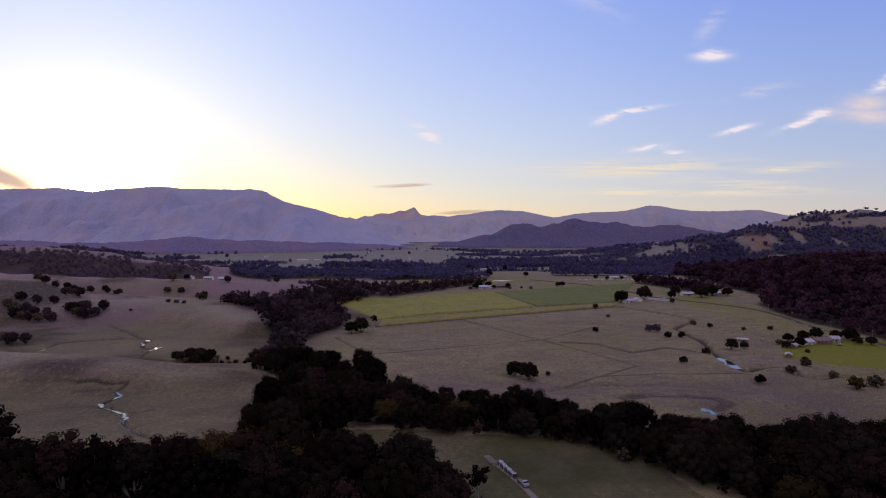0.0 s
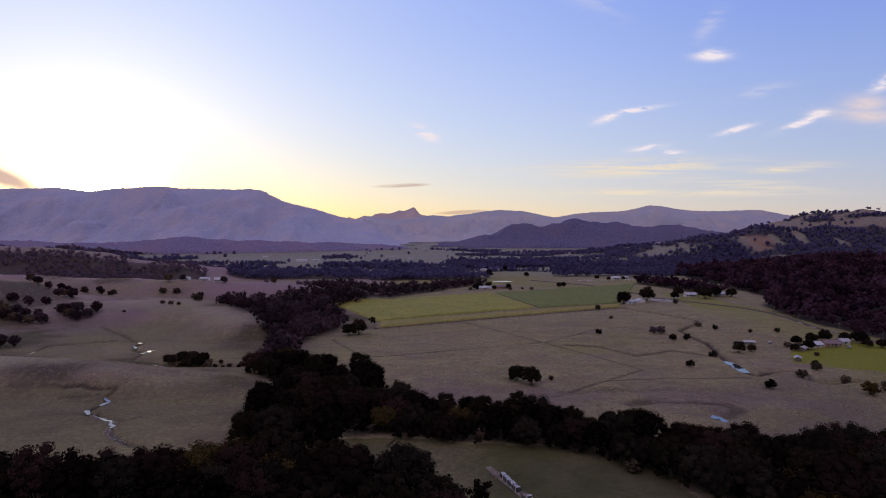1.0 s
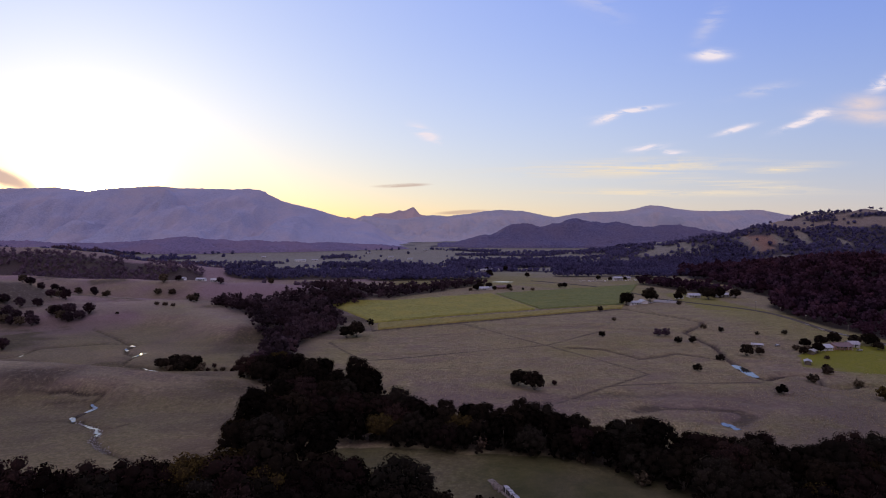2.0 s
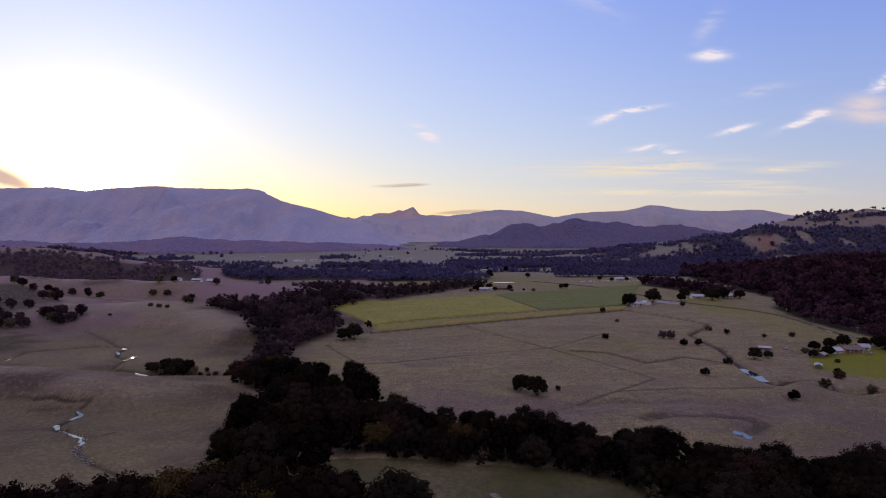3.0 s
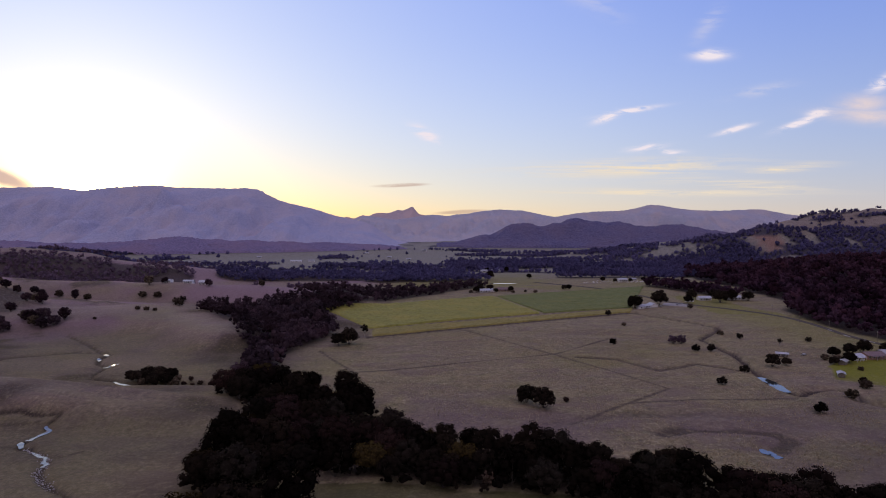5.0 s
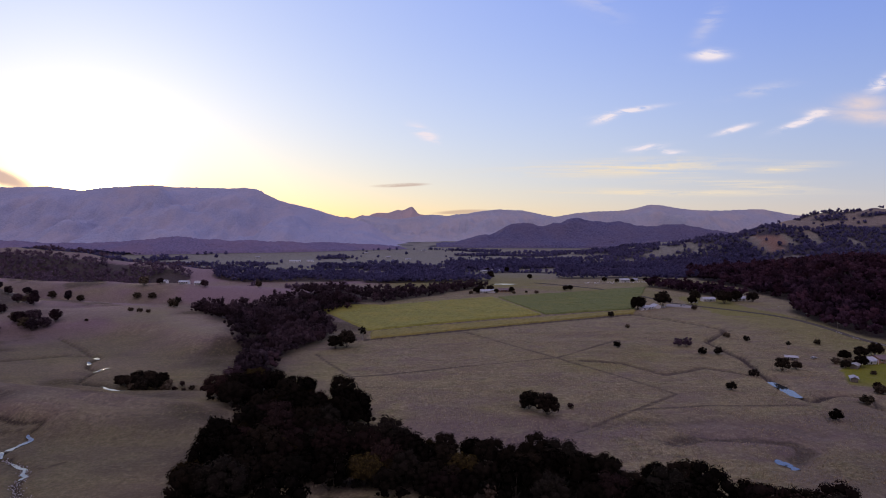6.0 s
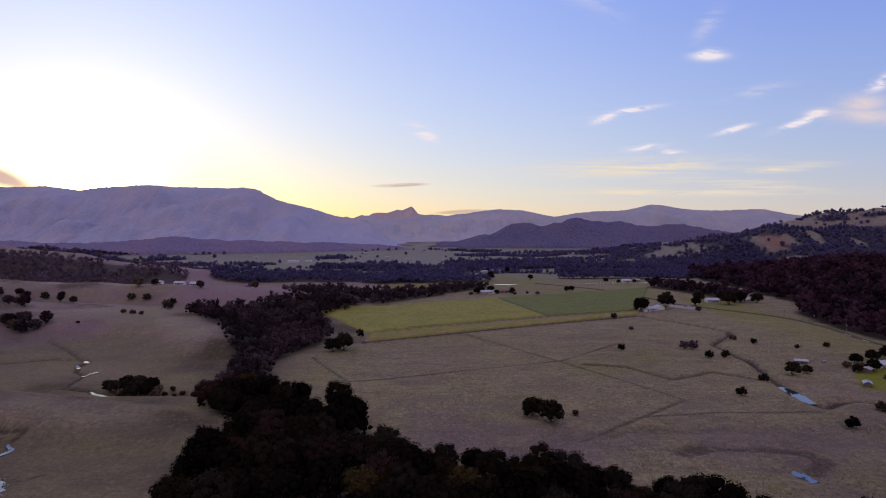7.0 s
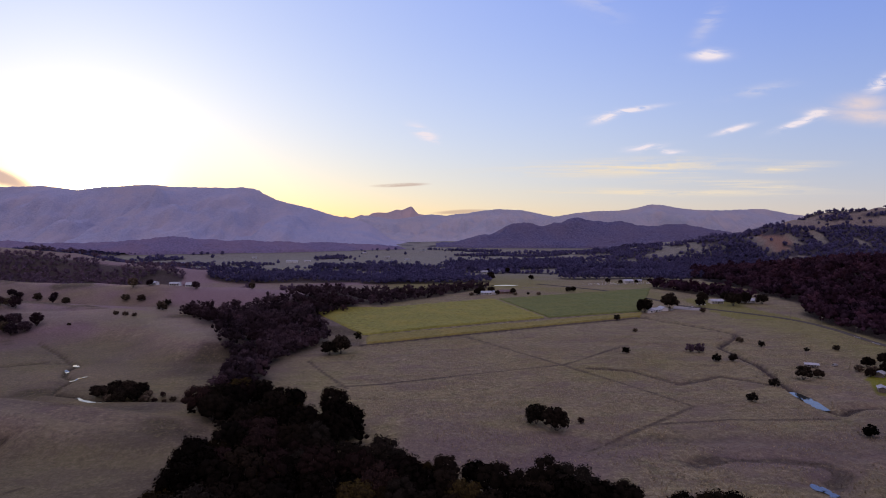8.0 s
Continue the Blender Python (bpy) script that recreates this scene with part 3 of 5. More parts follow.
def cover(x, y, z):
    wob = fbm(x / 25, y / 25, 41, 3)
    wx, wy = x + 14 * wob, y + 14 * fbm(x / 25, y / 25, 47, 3)
    lush = 0.36 * smooth(-0.05, 0.45, fbm(x / 120, y / 120, 51, 4))
    lush = np.maximum(lush, 0.95 * inside(wx * 0.3 + x * 0.7, wy * 0.3 + y * 0.7, PADDOCK))
    lush = np.maximum(lush, 0.55 * inside(wx, wy, HOUSE_GREEN))
    lush = np.maximum(lush, 0.12 * smooth(900, 1250, y) * (x > -750) * (x < 560) * smooth(25, 12, z))
    lush = np.maximum(lush, 0.35 * smooth(250, 310, x) * smooth(360, 420, y) * (y < 640))
    lush = lush * (1 - 0.75 * smooth(1100, 1400, y))
    sedge = np.zeros(x.shape)
    # creek and gully bands: sedge plus painted shade of the steep banks
    for line, w, amt in ((OLD_BED_A, 4.5, 0.55), (OLD_BED_B, 5.0, 0.82), (MEANDER, 2.6, 0.8), (CREEK_EAST, 2.1, 1.0), (CREEK_WEST, 1.9, 0.95), (GULLY_WEST, 1.6, 1.0), (GULLY_UPPER, 2.0, 0.9)):
        d = along(x, y, line)[0] + 0.6 * w * wob
        sedge = np.maximum(sedge, amt * smooth(w * 1.5, w * 0.5, d))
    for line in DRAINS + RILLS:
        d = along(x, y, line)[0] + 1.0 * wob
        sedge = np.maximum(sedge, 0.8 * smooth(1.7, 0.6, d))
    # painted shadow line of the standing crop, along with its drain
    sedge = np.maximum(sedge, smooth(3.6, 2.2, along(x, y, CROP_DRAIN_SHADE)[0] + 0.8 * wob))
    rank = smooth(-0.12, 0.36, fbm(x / 45, y / 35, 63, 4) + 0.26 * smooth(40, 140, x)) * (x > -60) * smooth(400, 300, y) * smooth(240, 180, x)
    sedge = np.maximum(sedge, 0.5 * rank)
    sedge = np.maximum(sedge, 0.85 * smooth(-0.22, 0.35, fbm(x / 70, y / 50, 67, 4)) * (x < -60) * (y < 900))
    deep_green = hollow(x, y)
    crown_of = brow(x, y)
    lush = np.maximum(lush, 0.25 * deep_green)
    soil_haze = 0.85 * smooth(62, 24, np.hypot((x - 748) * 1.5, (y - 1400) * 0.42) + 50 * wob)
    soil_haze = np.maximum(soil_haze, 0.22 * smooth(90, 30, np.hypot(x - 225, y - 378) * 2.2 + 30 * wob))
    # western slopes: mauve grows with distance to stand in for haze
    soil_haze = np.maximum(soil_haze, (0.22 + 0.70 * smooth(360, 600, y)) * (0.45 + 0.55 * smooth(-0.45, 0.25, fbm(x / 80, y / 60, 71, 3))) * smooth(-60, -130, x) * (y < 1100) * (1 - 0.55 * crown_of))
    soil_haze = np.maximum(soil_haze, 0.32 * rank)
    soil_haze = soil_haze * (1 - smooth(0.6, 0.9, sedge) * (y < 900))
    soil_haze = np.maximum(soil_haze, 0.3 * smooth(60, 85, z) * (x > 500) * (y > 1200) * (y < 2000))
    return np.stack([np.clip(lush, 0, 1), np.clip(sedge, 0, 1), np.clip(soil_haze, 0, 1), np.ones(x.shape)], -1)


def build_ground():
    front = np.radians(np.arange(-46, 46.01, 0.22))
    back = np.radians(np.arange(48, 312, 3.0))
    az = np.concatenate([front, back])
    rad = np.concatenate([np.linspace(2, 110, 14), np.linspace(114, 520, 300), np.geomspace(524, 4960, 270)])
    a, r = np.meshgrid(az, rad)
    x, y = r * np.sin(a), r * np.cos(a)
    z = height(x, y)
    me = mesh_of("ground", np.stack([x, y, z], -1).reshape(-1, 3), grid_faces(len(rad), len(az), True))
    c = cover(x, y, z).reshape(-1, 4).astype(np.float32)
    layer = me.color_attributes.new("cover", "FLOAT_COLOR", "POINT")
    layer.data.foreach_set("color", c.ravel())
    layer = me.attributes.new("wood_floor", "FLOAT", "POINT")
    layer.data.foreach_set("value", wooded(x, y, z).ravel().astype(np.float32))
    wx, wy = x + 10 * fbm(x / 25, y / 25, 41, 3), y + 10 * fbm(x / 25, y / 25, 47, 3)
    # meadow: tree shade painted into its green; hollows get a weaker green
    deep_green = np.maximum(0.85 * inside(wx, wy, MEADOW) * (0.8 + 0.5 * fbm(x / 30, y / 30, 87, 3)), 0.26 * hollow(x, y))
    deep_green = np.maximum(deep_green, 0.2 * smooth(90, 190, x) * smooth(400, 300, y) * smooth(-0.4, 0.2, fbm(x / 40, y / 30, 95, 3)))
    # paints haze on the far flats and light on the spur brows
    layer = me.attributes.new("haze_brow_light", "FLOAT", "POINT")
    layer.data.foreach_set("value", np.maximum(0.85 * smooth(950, 1250, y), 0.4 * brow(x, y)).ravel().astype(np.float32))
    layer = me.attributes.new("deep_green", "FLOAT", "POINT")
    layer.data.foreach_set("value", np.clip(deep_green, 0, 1).ravel().astype(np.float32))
    me.materials.append(PASTURE)
    tagged(new("ground", me), "rolling dry pasture valley floor with olive and tan grass", "ground", kind="structure")


build_ground()


# ---------------------------------------------------------------- mountains that close the valley
def mountain(name, y0, knots, front, back, mat, label, seed, rough=1.0, steps=340):
    """A range at depth y0: a smooth skyline through a few summits and saddles (x, z), gullied slopes before and behind it."""
    kx, kz = np.array([p[0] for p in knots], float), np.array([p[1] for p in knots], float)
    xs = np.linspace(kx[0], kx[-1], steps)
    line = np.zeros(steps)
    for off in np.linspace(-1, 1, 9):
        line += np.interp(xs + off * (kx[-1] - kx[0]) / steps * 2.2, kx, kz) / 9
    vs = np.concatenate([np.linspace(-1, 0, 44), np.linspace(0.06, 1, 9)])
    x, v = np.meshgrid(xs, vs)
    depth = np.where(v < 0, front, back)
    sway = 0.10 * front * fbm(x / (front * 0.7), v * 0 + 3.1, seed, 3)
    y = y0 + v * depth + sway * (1 - np.abs(v)) * 0.4
    fall = np.where(v < 0, 1 - np.abs(v) ** 0.8, 1 - v * v)
    spurs = fbm(x / 210, v * 1.6, seed + 5, 5)
    gul = np.abs(fbm(x / 120 + 0.6 * v, v * 1.2, seed + 9, 4))
    body = fall + (0.46 * spurs - 0.26 * gul) * np.clip(np.abs(v) * 3, 0, 1) * (1 - np.abs(v) ** 3) * rough
    crowns = 4.5 * rough * (np.abs(fbm(x / 14, y / 14, seed + 13, 3)))
    z = line[None, :] * np.clip(body, -0.05, 1.02) + crowns * (fall > 0.02) - 12 * (1 - fall)
    ends = smooth(0, 0.05, (x - kx[0]) / (kx[-1] - kx[0])) * smooth(0, 0.05, (kx[-1] - x) / (kx[-1] - kx[0]))
    z = z * (0.1 + 0.9 * ends)
    me = mesh_of(name, np.stack([x, y, z], -1).reshape(-1, 3), grid_faces(len(vs), steps))
    me.materials.append(mat)
    return tagged(new(name, me), label, "mountain", kind="structure")


def sight(rows, y):
    """Skyline rows (slope across, slope up from the eye) at the depth y, as places."""
    return [(u * y, 90 + w * y) for u, w in rows]


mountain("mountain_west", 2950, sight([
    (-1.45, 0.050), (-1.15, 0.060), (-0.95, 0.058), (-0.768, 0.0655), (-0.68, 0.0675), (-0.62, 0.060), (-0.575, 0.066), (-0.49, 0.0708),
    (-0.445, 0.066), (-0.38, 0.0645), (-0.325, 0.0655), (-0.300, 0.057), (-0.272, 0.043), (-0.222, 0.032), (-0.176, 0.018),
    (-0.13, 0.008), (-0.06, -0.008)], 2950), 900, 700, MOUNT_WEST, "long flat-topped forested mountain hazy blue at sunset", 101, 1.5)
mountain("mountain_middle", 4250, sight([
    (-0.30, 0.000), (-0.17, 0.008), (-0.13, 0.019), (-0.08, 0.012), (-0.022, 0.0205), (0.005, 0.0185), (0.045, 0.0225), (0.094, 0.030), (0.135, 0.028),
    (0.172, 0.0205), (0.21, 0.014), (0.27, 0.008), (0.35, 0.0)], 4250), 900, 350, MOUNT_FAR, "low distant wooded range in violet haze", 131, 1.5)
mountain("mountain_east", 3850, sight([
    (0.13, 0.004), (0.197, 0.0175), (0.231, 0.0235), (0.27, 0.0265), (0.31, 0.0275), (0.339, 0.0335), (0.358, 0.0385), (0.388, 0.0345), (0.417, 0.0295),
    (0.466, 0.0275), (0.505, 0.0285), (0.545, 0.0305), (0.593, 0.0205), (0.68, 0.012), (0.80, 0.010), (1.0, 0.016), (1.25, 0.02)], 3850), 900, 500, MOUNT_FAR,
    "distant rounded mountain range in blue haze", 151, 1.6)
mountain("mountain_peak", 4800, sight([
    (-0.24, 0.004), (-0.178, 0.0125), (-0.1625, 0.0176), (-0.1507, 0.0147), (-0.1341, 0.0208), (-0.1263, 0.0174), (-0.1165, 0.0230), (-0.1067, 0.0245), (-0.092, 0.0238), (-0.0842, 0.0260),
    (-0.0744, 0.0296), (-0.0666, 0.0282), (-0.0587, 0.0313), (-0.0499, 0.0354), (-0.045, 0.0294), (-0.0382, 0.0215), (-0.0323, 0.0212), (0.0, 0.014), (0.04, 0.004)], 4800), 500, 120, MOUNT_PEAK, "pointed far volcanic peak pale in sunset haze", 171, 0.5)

# ---------------------------------------------------------------- trees
def ico(level):
    bm = bmesh.new()
    bmesh.ops.create_icosphere(bm, subdivisions=level, radius=1.0)
    v = np.array([w.co[:] for w in bm.verts])
    f = np.array([[w.index for w in face.verts] for face in bm.faces])
    bm.free()
    return v, f


ICO1, ICO2 = ico(1), ico(2)


def leaf_quads(rng, pos, nor, size):
    """Bent leaf clumps: quads about pos, facing roughly nor. Returns triangles."""
    n = len(pos)
    nor = nor + rng.normal(0, 0.40, (n, 3))
    nor /= np.linalg.norm(nor, axis=1, keepdims=True) + 1e-9
    t = np.cross(nor, rng.normal(0, 1, (n, 3)))
    t /= np.linalg.norm(t, axis=1, keepdims=True) + 1e-9
    b = np.cross(nor, t)
    s = size * rng.uniform(0.6, 1.35, (n, 1))
    w = s * rng.uniform(0.5, 0.9, (n, 1))
    p = np.stack([pos - t * s, pos + b * w + nor * s * 0.25, pos + t * s, pos - b * w + nor * s * 0.15], 1).reshape(-1, 3)
    i = np.arange(n)[:, None] * 4
    return p, np.concatenate([i + [0, 2, 1], i + [0, 3, 2]], 1).reshape(-1, 3)


def crown_arrays(rng, radius, top, base, lobes, leaves, leaf, core=ICO2, spread=1.0):
    """A crown of uneven lobes between the heights base and top, each hidden under leaf clumps."""
    h = top - base
    cs, rs = [(0.0, 0.0, base + 0.44 * h)], [min(radius * 0.66, 0.42 * h)]
    order = rng.permutation(lobes)
    for k in range(lobes):
        up = 0.97 - (1.5 if lobes > 20 else 1.75) * (order[k] + 0.5) / lobes
        a = order[k] * 2.39996 + rng.uniform(-0.35, 0.35)
        ring = math.sqrt(max(0.0, 1 - up * up))
        push = rng.uniform(0.62, 0.86) * spread
        cs.append((radius * push * ring * math.cos(a), radius * push * ring * math.sin(a), base + h * (0.45 + 0.42 * push * up)))
        rs.append(radius * rng.uniform(0.20, 0.36) * (1.35 if lobes < 8 else 1.12 if lobes < 16 else 1.0))
    cs, rs = np.array(cs), np.array(rs)
    vs, fs, ns, off = [], [], [], 0
    for c, r in zip(cs, rs):
        ns.append(core[0])
        v = core[0] * (r * 0.76) * rng.uniform(0.86, 1.1, (len(core[0]), 1)) * (1, 1, 0.88) + c
        vs.append(v), fs.append(core[1] + off)
        off += len(v)
    share = (rs ** 2 / (rs ** 2).sum() * leaves).astype(int)
    for c, r, n in zip(cs, rs, share):
        d = rng.normal(0, 1, (n, 3))
        d[:, 2] = np.where(d[:, 2] < -0.4, -d[:, 2], d[:, 2])
        d /= np.linalg.norm(d, axis=1, keepdims=True)
        p = c + d * (r * rng.uniform(0.82, 1.10, (n, 1))) * (1, 1, 0.9)
        deep = np.zeros(n, bool)
        for c2, r2 in zip(cs, rs):
            deep |= np.linalg.norm(p - c2, axis=1) < r2 * 0.78
        q, g = leaf_quads(rng, p[~deep], d[~deep], leaf)
        vs.append(q), fs.append(g + off), ns.append(np.repeat(d[~deep] + rng.normal(0, 0.22, d[~deep].shape), 4, axis=0))
        off += len(q)
    v = np.concatenate(vs)
    return v, np.concatenate(fs), cs, rs, rounded(v, np.concatenate(ns), (0, 0, base + 0.3 * h), 0.8)


def rounded(v, lobe, heart, share):
    """Soft foliage normals: those of the lobes mixed with those of the whole crown."""
    out = v - np.array(heart, float)
    out = out / (np.linalg.norm(out, axis=1, keepdims=True) + 1e-6)
    n = lobe + share * out
    return n / (np.linalg.norm(n, axis=1, keepdims=True) + 1e-6)


def tube(points, radii, sides=6):
    """A tapered limb along points."""
    pts = [Vector(p) for p in points]
    vs, fs = [], []
    for k, (p, r) in enumerate(zip(pts, radii)):
        d = (pts[min(k + 1, len(pts) - 1)] - pts[max(k - 1, 0)]).normalized()
        a = d.orthogonal().normalized()
        b = d.cross(a)
        for j in range(sides):
            w = 2 * math.pi * j / sides
            vs.append(p + (a * math.cos(w) + b * math.sin(w)) * r)
    for k in range(len(pts) - 1):
        for j in range(sides):
            i, i2 = k * sides + j, k * sides + (j + 1) % sides
            fs += [(i, i2, i2 + sides), (i, i2 + sides, i + sides)]
    return np.array([v[:] for v in vs]), np.array(fs)


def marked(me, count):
    """Mark the first count points of a crown as its inside, painted dark for shade."""
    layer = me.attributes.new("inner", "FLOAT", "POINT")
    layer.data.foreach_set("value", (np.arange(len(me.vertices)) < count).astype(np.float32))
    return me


def make_tree(seed, radius, top, base, lobes, leaves, leaf, mat, bark, name="tree", spread=1.0, trunk_r=None):
    """A tree at the origin: trunk with limbs, and a crown."""
    rng = np.random.default_rng(seed)
    v, f, cs, rs, ns = crown_arrays(rng, radius, top, base, lobes, leaves, leaf, ICO1, spread)
    thing = new(name)
    r0 = trunk_r or 0.055 * radius + 0.06
    tv, tf = tube([(0, 0, -0.8), (0.1, 0, base * 0.5), (-0.1, 0.15, base + 0.2 * (top - base)), (0.1, 0, base + 0.6 * (top - base))], [r0 * 1.25, r0, r0 * 0.75, r0 * 0.3])
    parts_v, parts_f, off = [tv], [tf], len(tv)
    for c in cs[:: max(1, len(cs) // 6)]:
        lv, lf = tube([(0, 0, base * 0.75), tuple(c * (0.55, 0.55, 0.0) + np.array((0, 0, base * 0.45 + c[2] * 0.5))), tuple(c)], [r0 * 0.5, r0 * 0.35, r0 * 0.12], 5)
        parts_v.append(lv), parts_f.append(lf + off)
        off += len(lv)
    part("trunk", mesh_of("trunk", np.concatenate(parts_v), np.concatenate(parts_f)), bark, thing)
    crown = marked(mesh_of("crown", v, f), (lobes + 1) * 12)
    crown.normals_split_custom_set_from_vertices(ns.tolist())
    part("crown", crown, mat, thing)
    return thing


rng_main = np.random.default_rng(7)
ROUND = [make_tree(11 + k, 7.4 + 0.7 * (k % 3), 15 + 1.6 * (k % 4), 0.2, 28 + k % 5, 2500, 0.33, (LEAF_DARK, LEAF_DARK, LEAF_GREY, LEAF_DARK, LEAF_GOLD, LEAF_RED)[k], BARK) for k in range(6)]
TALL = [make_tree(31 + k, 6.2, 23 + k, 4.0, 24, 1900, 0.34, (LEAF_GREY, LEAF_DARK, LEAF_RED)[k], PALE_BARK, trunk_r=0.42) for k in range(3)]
BUSH = [make_tree(51 + k, 3.2, 5.2 + 0.5 * k, 0.0, 13, 420, 0.36, (LEAF_BUSH, LEAF_GREY, LEAF_GOLD, LEAF_RED, LEAF_MAUVE)[k], BARK, "bush") for k in range(5)]
PADDOCK_TREE = [make_tree(71 + k, 4.6, 9.0 + k, -0.3, 26, 1300, 0.42, LEAF_SHADE, BARK, "paddock_tree") for k in range(3)]
THIN = [make_tree(81 + k, 2.6, 9.0 + k, 3.0, 7, 170, 0.42, LEAF_GREY, PALE_BARK, "thin_tree") for k in range(2)]
HILL_TREE = [make_tree(91 + k, 4.6, 9.5 + k, 0.0, 18, 900, 0.44, (LEAF_DUSK, LEAF_BUSH, LEAF_DUSK)[k], BARK, "hillside_tree") for k in range(3)]
for ob in HILL_TREE:
    tagged(ob, "dusky brown-green tree standing on the grassy hillside", "tree", "hillside trees")
for k, ob in enumerate(ROUND):
    tagged(ob, ("dense dark green rounded tree beside the creek", "dense dark green rounded tree beside the creek", "grey-green rounded tree in the creek woodland",
                "dense dark green rounded tree beside the creek", "golden olive rounded tree in the creek woodland", "russet-tinged rounded tree in the creek woodland")[k], "tree", "creek woodland trees")
for k, ob in enumerate(TALL):
    tagged(ob, "tall gum tree with pale trunk above the creek woodland", "tree", "creek woodland trees")
for ob in BUSH:
    tagged(ob, "mauve flowering shrub standing in dry pasture" if ob is BUSH[4] else "low bushy shrub standing in dry pasture", "bush", "pasture bushes")
for ob in PADDOCK_TREE:
    tagged(ob, "dark spreading shade tree standing in open pasture", "tree", "pasture trees")
for ob in THIN:
    tagged(ob, "thin sparse young tree standing in pasture", "tree", "pasture trees")
used = set()


def plant(proto, x, y, scale=1.0, turn=None, label="", group="", sink=0.3):
    """Set a tree on the ground; the first call moves the prototype itself, later ones copy it."""
    z = float(height(x, y)) - sink
    turn = rng_main.uniform(0, 360) if turn is None else turn
    m = pose(x, y, z, 0, 0, turn) @ Matrix.Diagonal((scale, scale, scale, 1))
    if proto.name in used:
        ob = copy_thing(proto, m)
        ob.scale = (scale,) * 3
    else:
        used.add(proto.name)
        proto.matrix_basis = m
        ob = proto
    return tagged(ob, label, "", group)


def extended(line):
    """The belt with its two ends run out by part of its width."""
    (ax, ay, aw), (bx, by, _) = line[0], line[1]
    (cx, cy, _), (dx, dy, dw) = line[-2], line[-1]
    s, t = 0.8 * aw / math.hypot(ax - bx, ay - by), 0.8 * dw / math.hypot(dx - cx, dy - cy)
    return [(ax + (ax - bx) * s, ay + (ay - by) * s, aw * 0.55)] + line + [(dx + (dx - cx) * t, dy + (dy - cy) * t, dw * 0.55)]


def belt_places(line, gap, rng, tries=60):
    """Places inside a belt of (x, y, half width), no two closer than gap."""
    out = np.zeros((0, 2))
    for p, q in zip(line, line[1:]):
        length = math.hypot(q[0] - p[0], q[1] - p[1])
        n = int(length * (p[2] + q[2]) / (gap * gap) * 6)
        s, w = rng.uniform(0, 1, n), rng.uniform(-1, 1, n)
        nx, ny = -(q[1] - p[1]) / length, (q[0] - p[0]) / length
        hw = p[2] + (q[2] - p[2]) * s
        xs, ys = p[0] + (q[0] - p[0]) * s + nx * w * hw, p[1] + (q[1] - p[1]) * s + ny * w * hw
        for a, b in zip(xs, ys):
            if len(out) == 0 or np.min((out[:, 0] - a) ** 2 + (out[:, 1] - b) ** 2) > gap * gap:
                out = np.vstack([out, (a, b)])
    return out


BUSH_ROW = [(-184, 391, 4), (-168, 390, 6), (-154, 389, 4)]
LOW_ROW = [(-150, 388, 3), (-130, 386, 3)]


def plant_belt(line, gap, kinds, weights, low, high, rng):
    for x, y in belt_places(line, gap, rng):
        proto = kinds[int(rng.choice(len(kinds), p=np.array(weights) / sum(weights)))]
        plant(proto, x, y, rng.uniform(low, high))


rng_belt = np.random.default_rng(19)
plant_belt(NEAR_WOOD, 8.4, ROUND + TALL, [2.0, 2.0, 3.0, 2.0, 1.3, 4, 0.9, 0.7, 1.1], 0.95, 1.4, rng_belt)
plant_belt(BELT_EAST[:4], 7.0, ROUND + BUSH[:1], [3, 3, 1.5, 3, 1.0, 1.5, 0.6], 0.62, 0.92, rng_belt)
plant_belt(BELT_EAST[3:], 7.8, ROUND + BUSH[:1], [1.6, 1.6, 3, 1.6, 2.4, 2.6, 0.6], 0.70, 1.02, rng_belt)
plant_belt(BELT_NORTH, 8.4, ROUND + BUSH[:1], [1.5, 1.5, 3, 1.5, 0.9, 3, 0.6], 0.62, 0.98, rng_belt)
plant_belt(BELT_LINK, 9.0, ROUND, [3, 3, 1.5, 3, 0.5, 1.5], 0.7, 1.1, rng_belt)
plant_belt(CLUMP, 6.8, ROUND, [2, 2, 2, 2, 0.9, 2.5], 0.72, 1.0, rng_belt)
plant_belt(BUSH_ROW, 4.4, BUSH[:1] + PADDOCK_TREE[:1], [1, 1], 0.75, 1.0, rng_belt)
plant_belt(LOW_ROW, 4.0, BUSH[:1] + BUSH[3:4], [1, 1], 0.45, 0.7, rng_belt)


# woods too large to count: crowns joined into one mesh for each stand
def cheap_templates(seed, count, lobes, leaves, core):
    out = []
    for k in range(count):
        rng = np.random.default_rng(seed + k)
        v, f, _, _, ns = crown_arrays(rng, 5.0, 10.0 + k % 3, 0.5, lobes, leaves, 0.5 if lobes > 8 else 0.7 if lobes > 3 else 1.3, core)
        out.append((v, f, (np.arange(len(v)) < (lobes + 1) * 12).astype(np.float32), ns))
    return out


BELT_CROWNS = cheap_templates(361, 6, 11, 150, ICO1)
HILL_CROWNS = cheap_templates(381, 6, 7, 50, ICO1)
MID_CROWNS = cheap_templates(301, 6, 6, 54, ICO1)


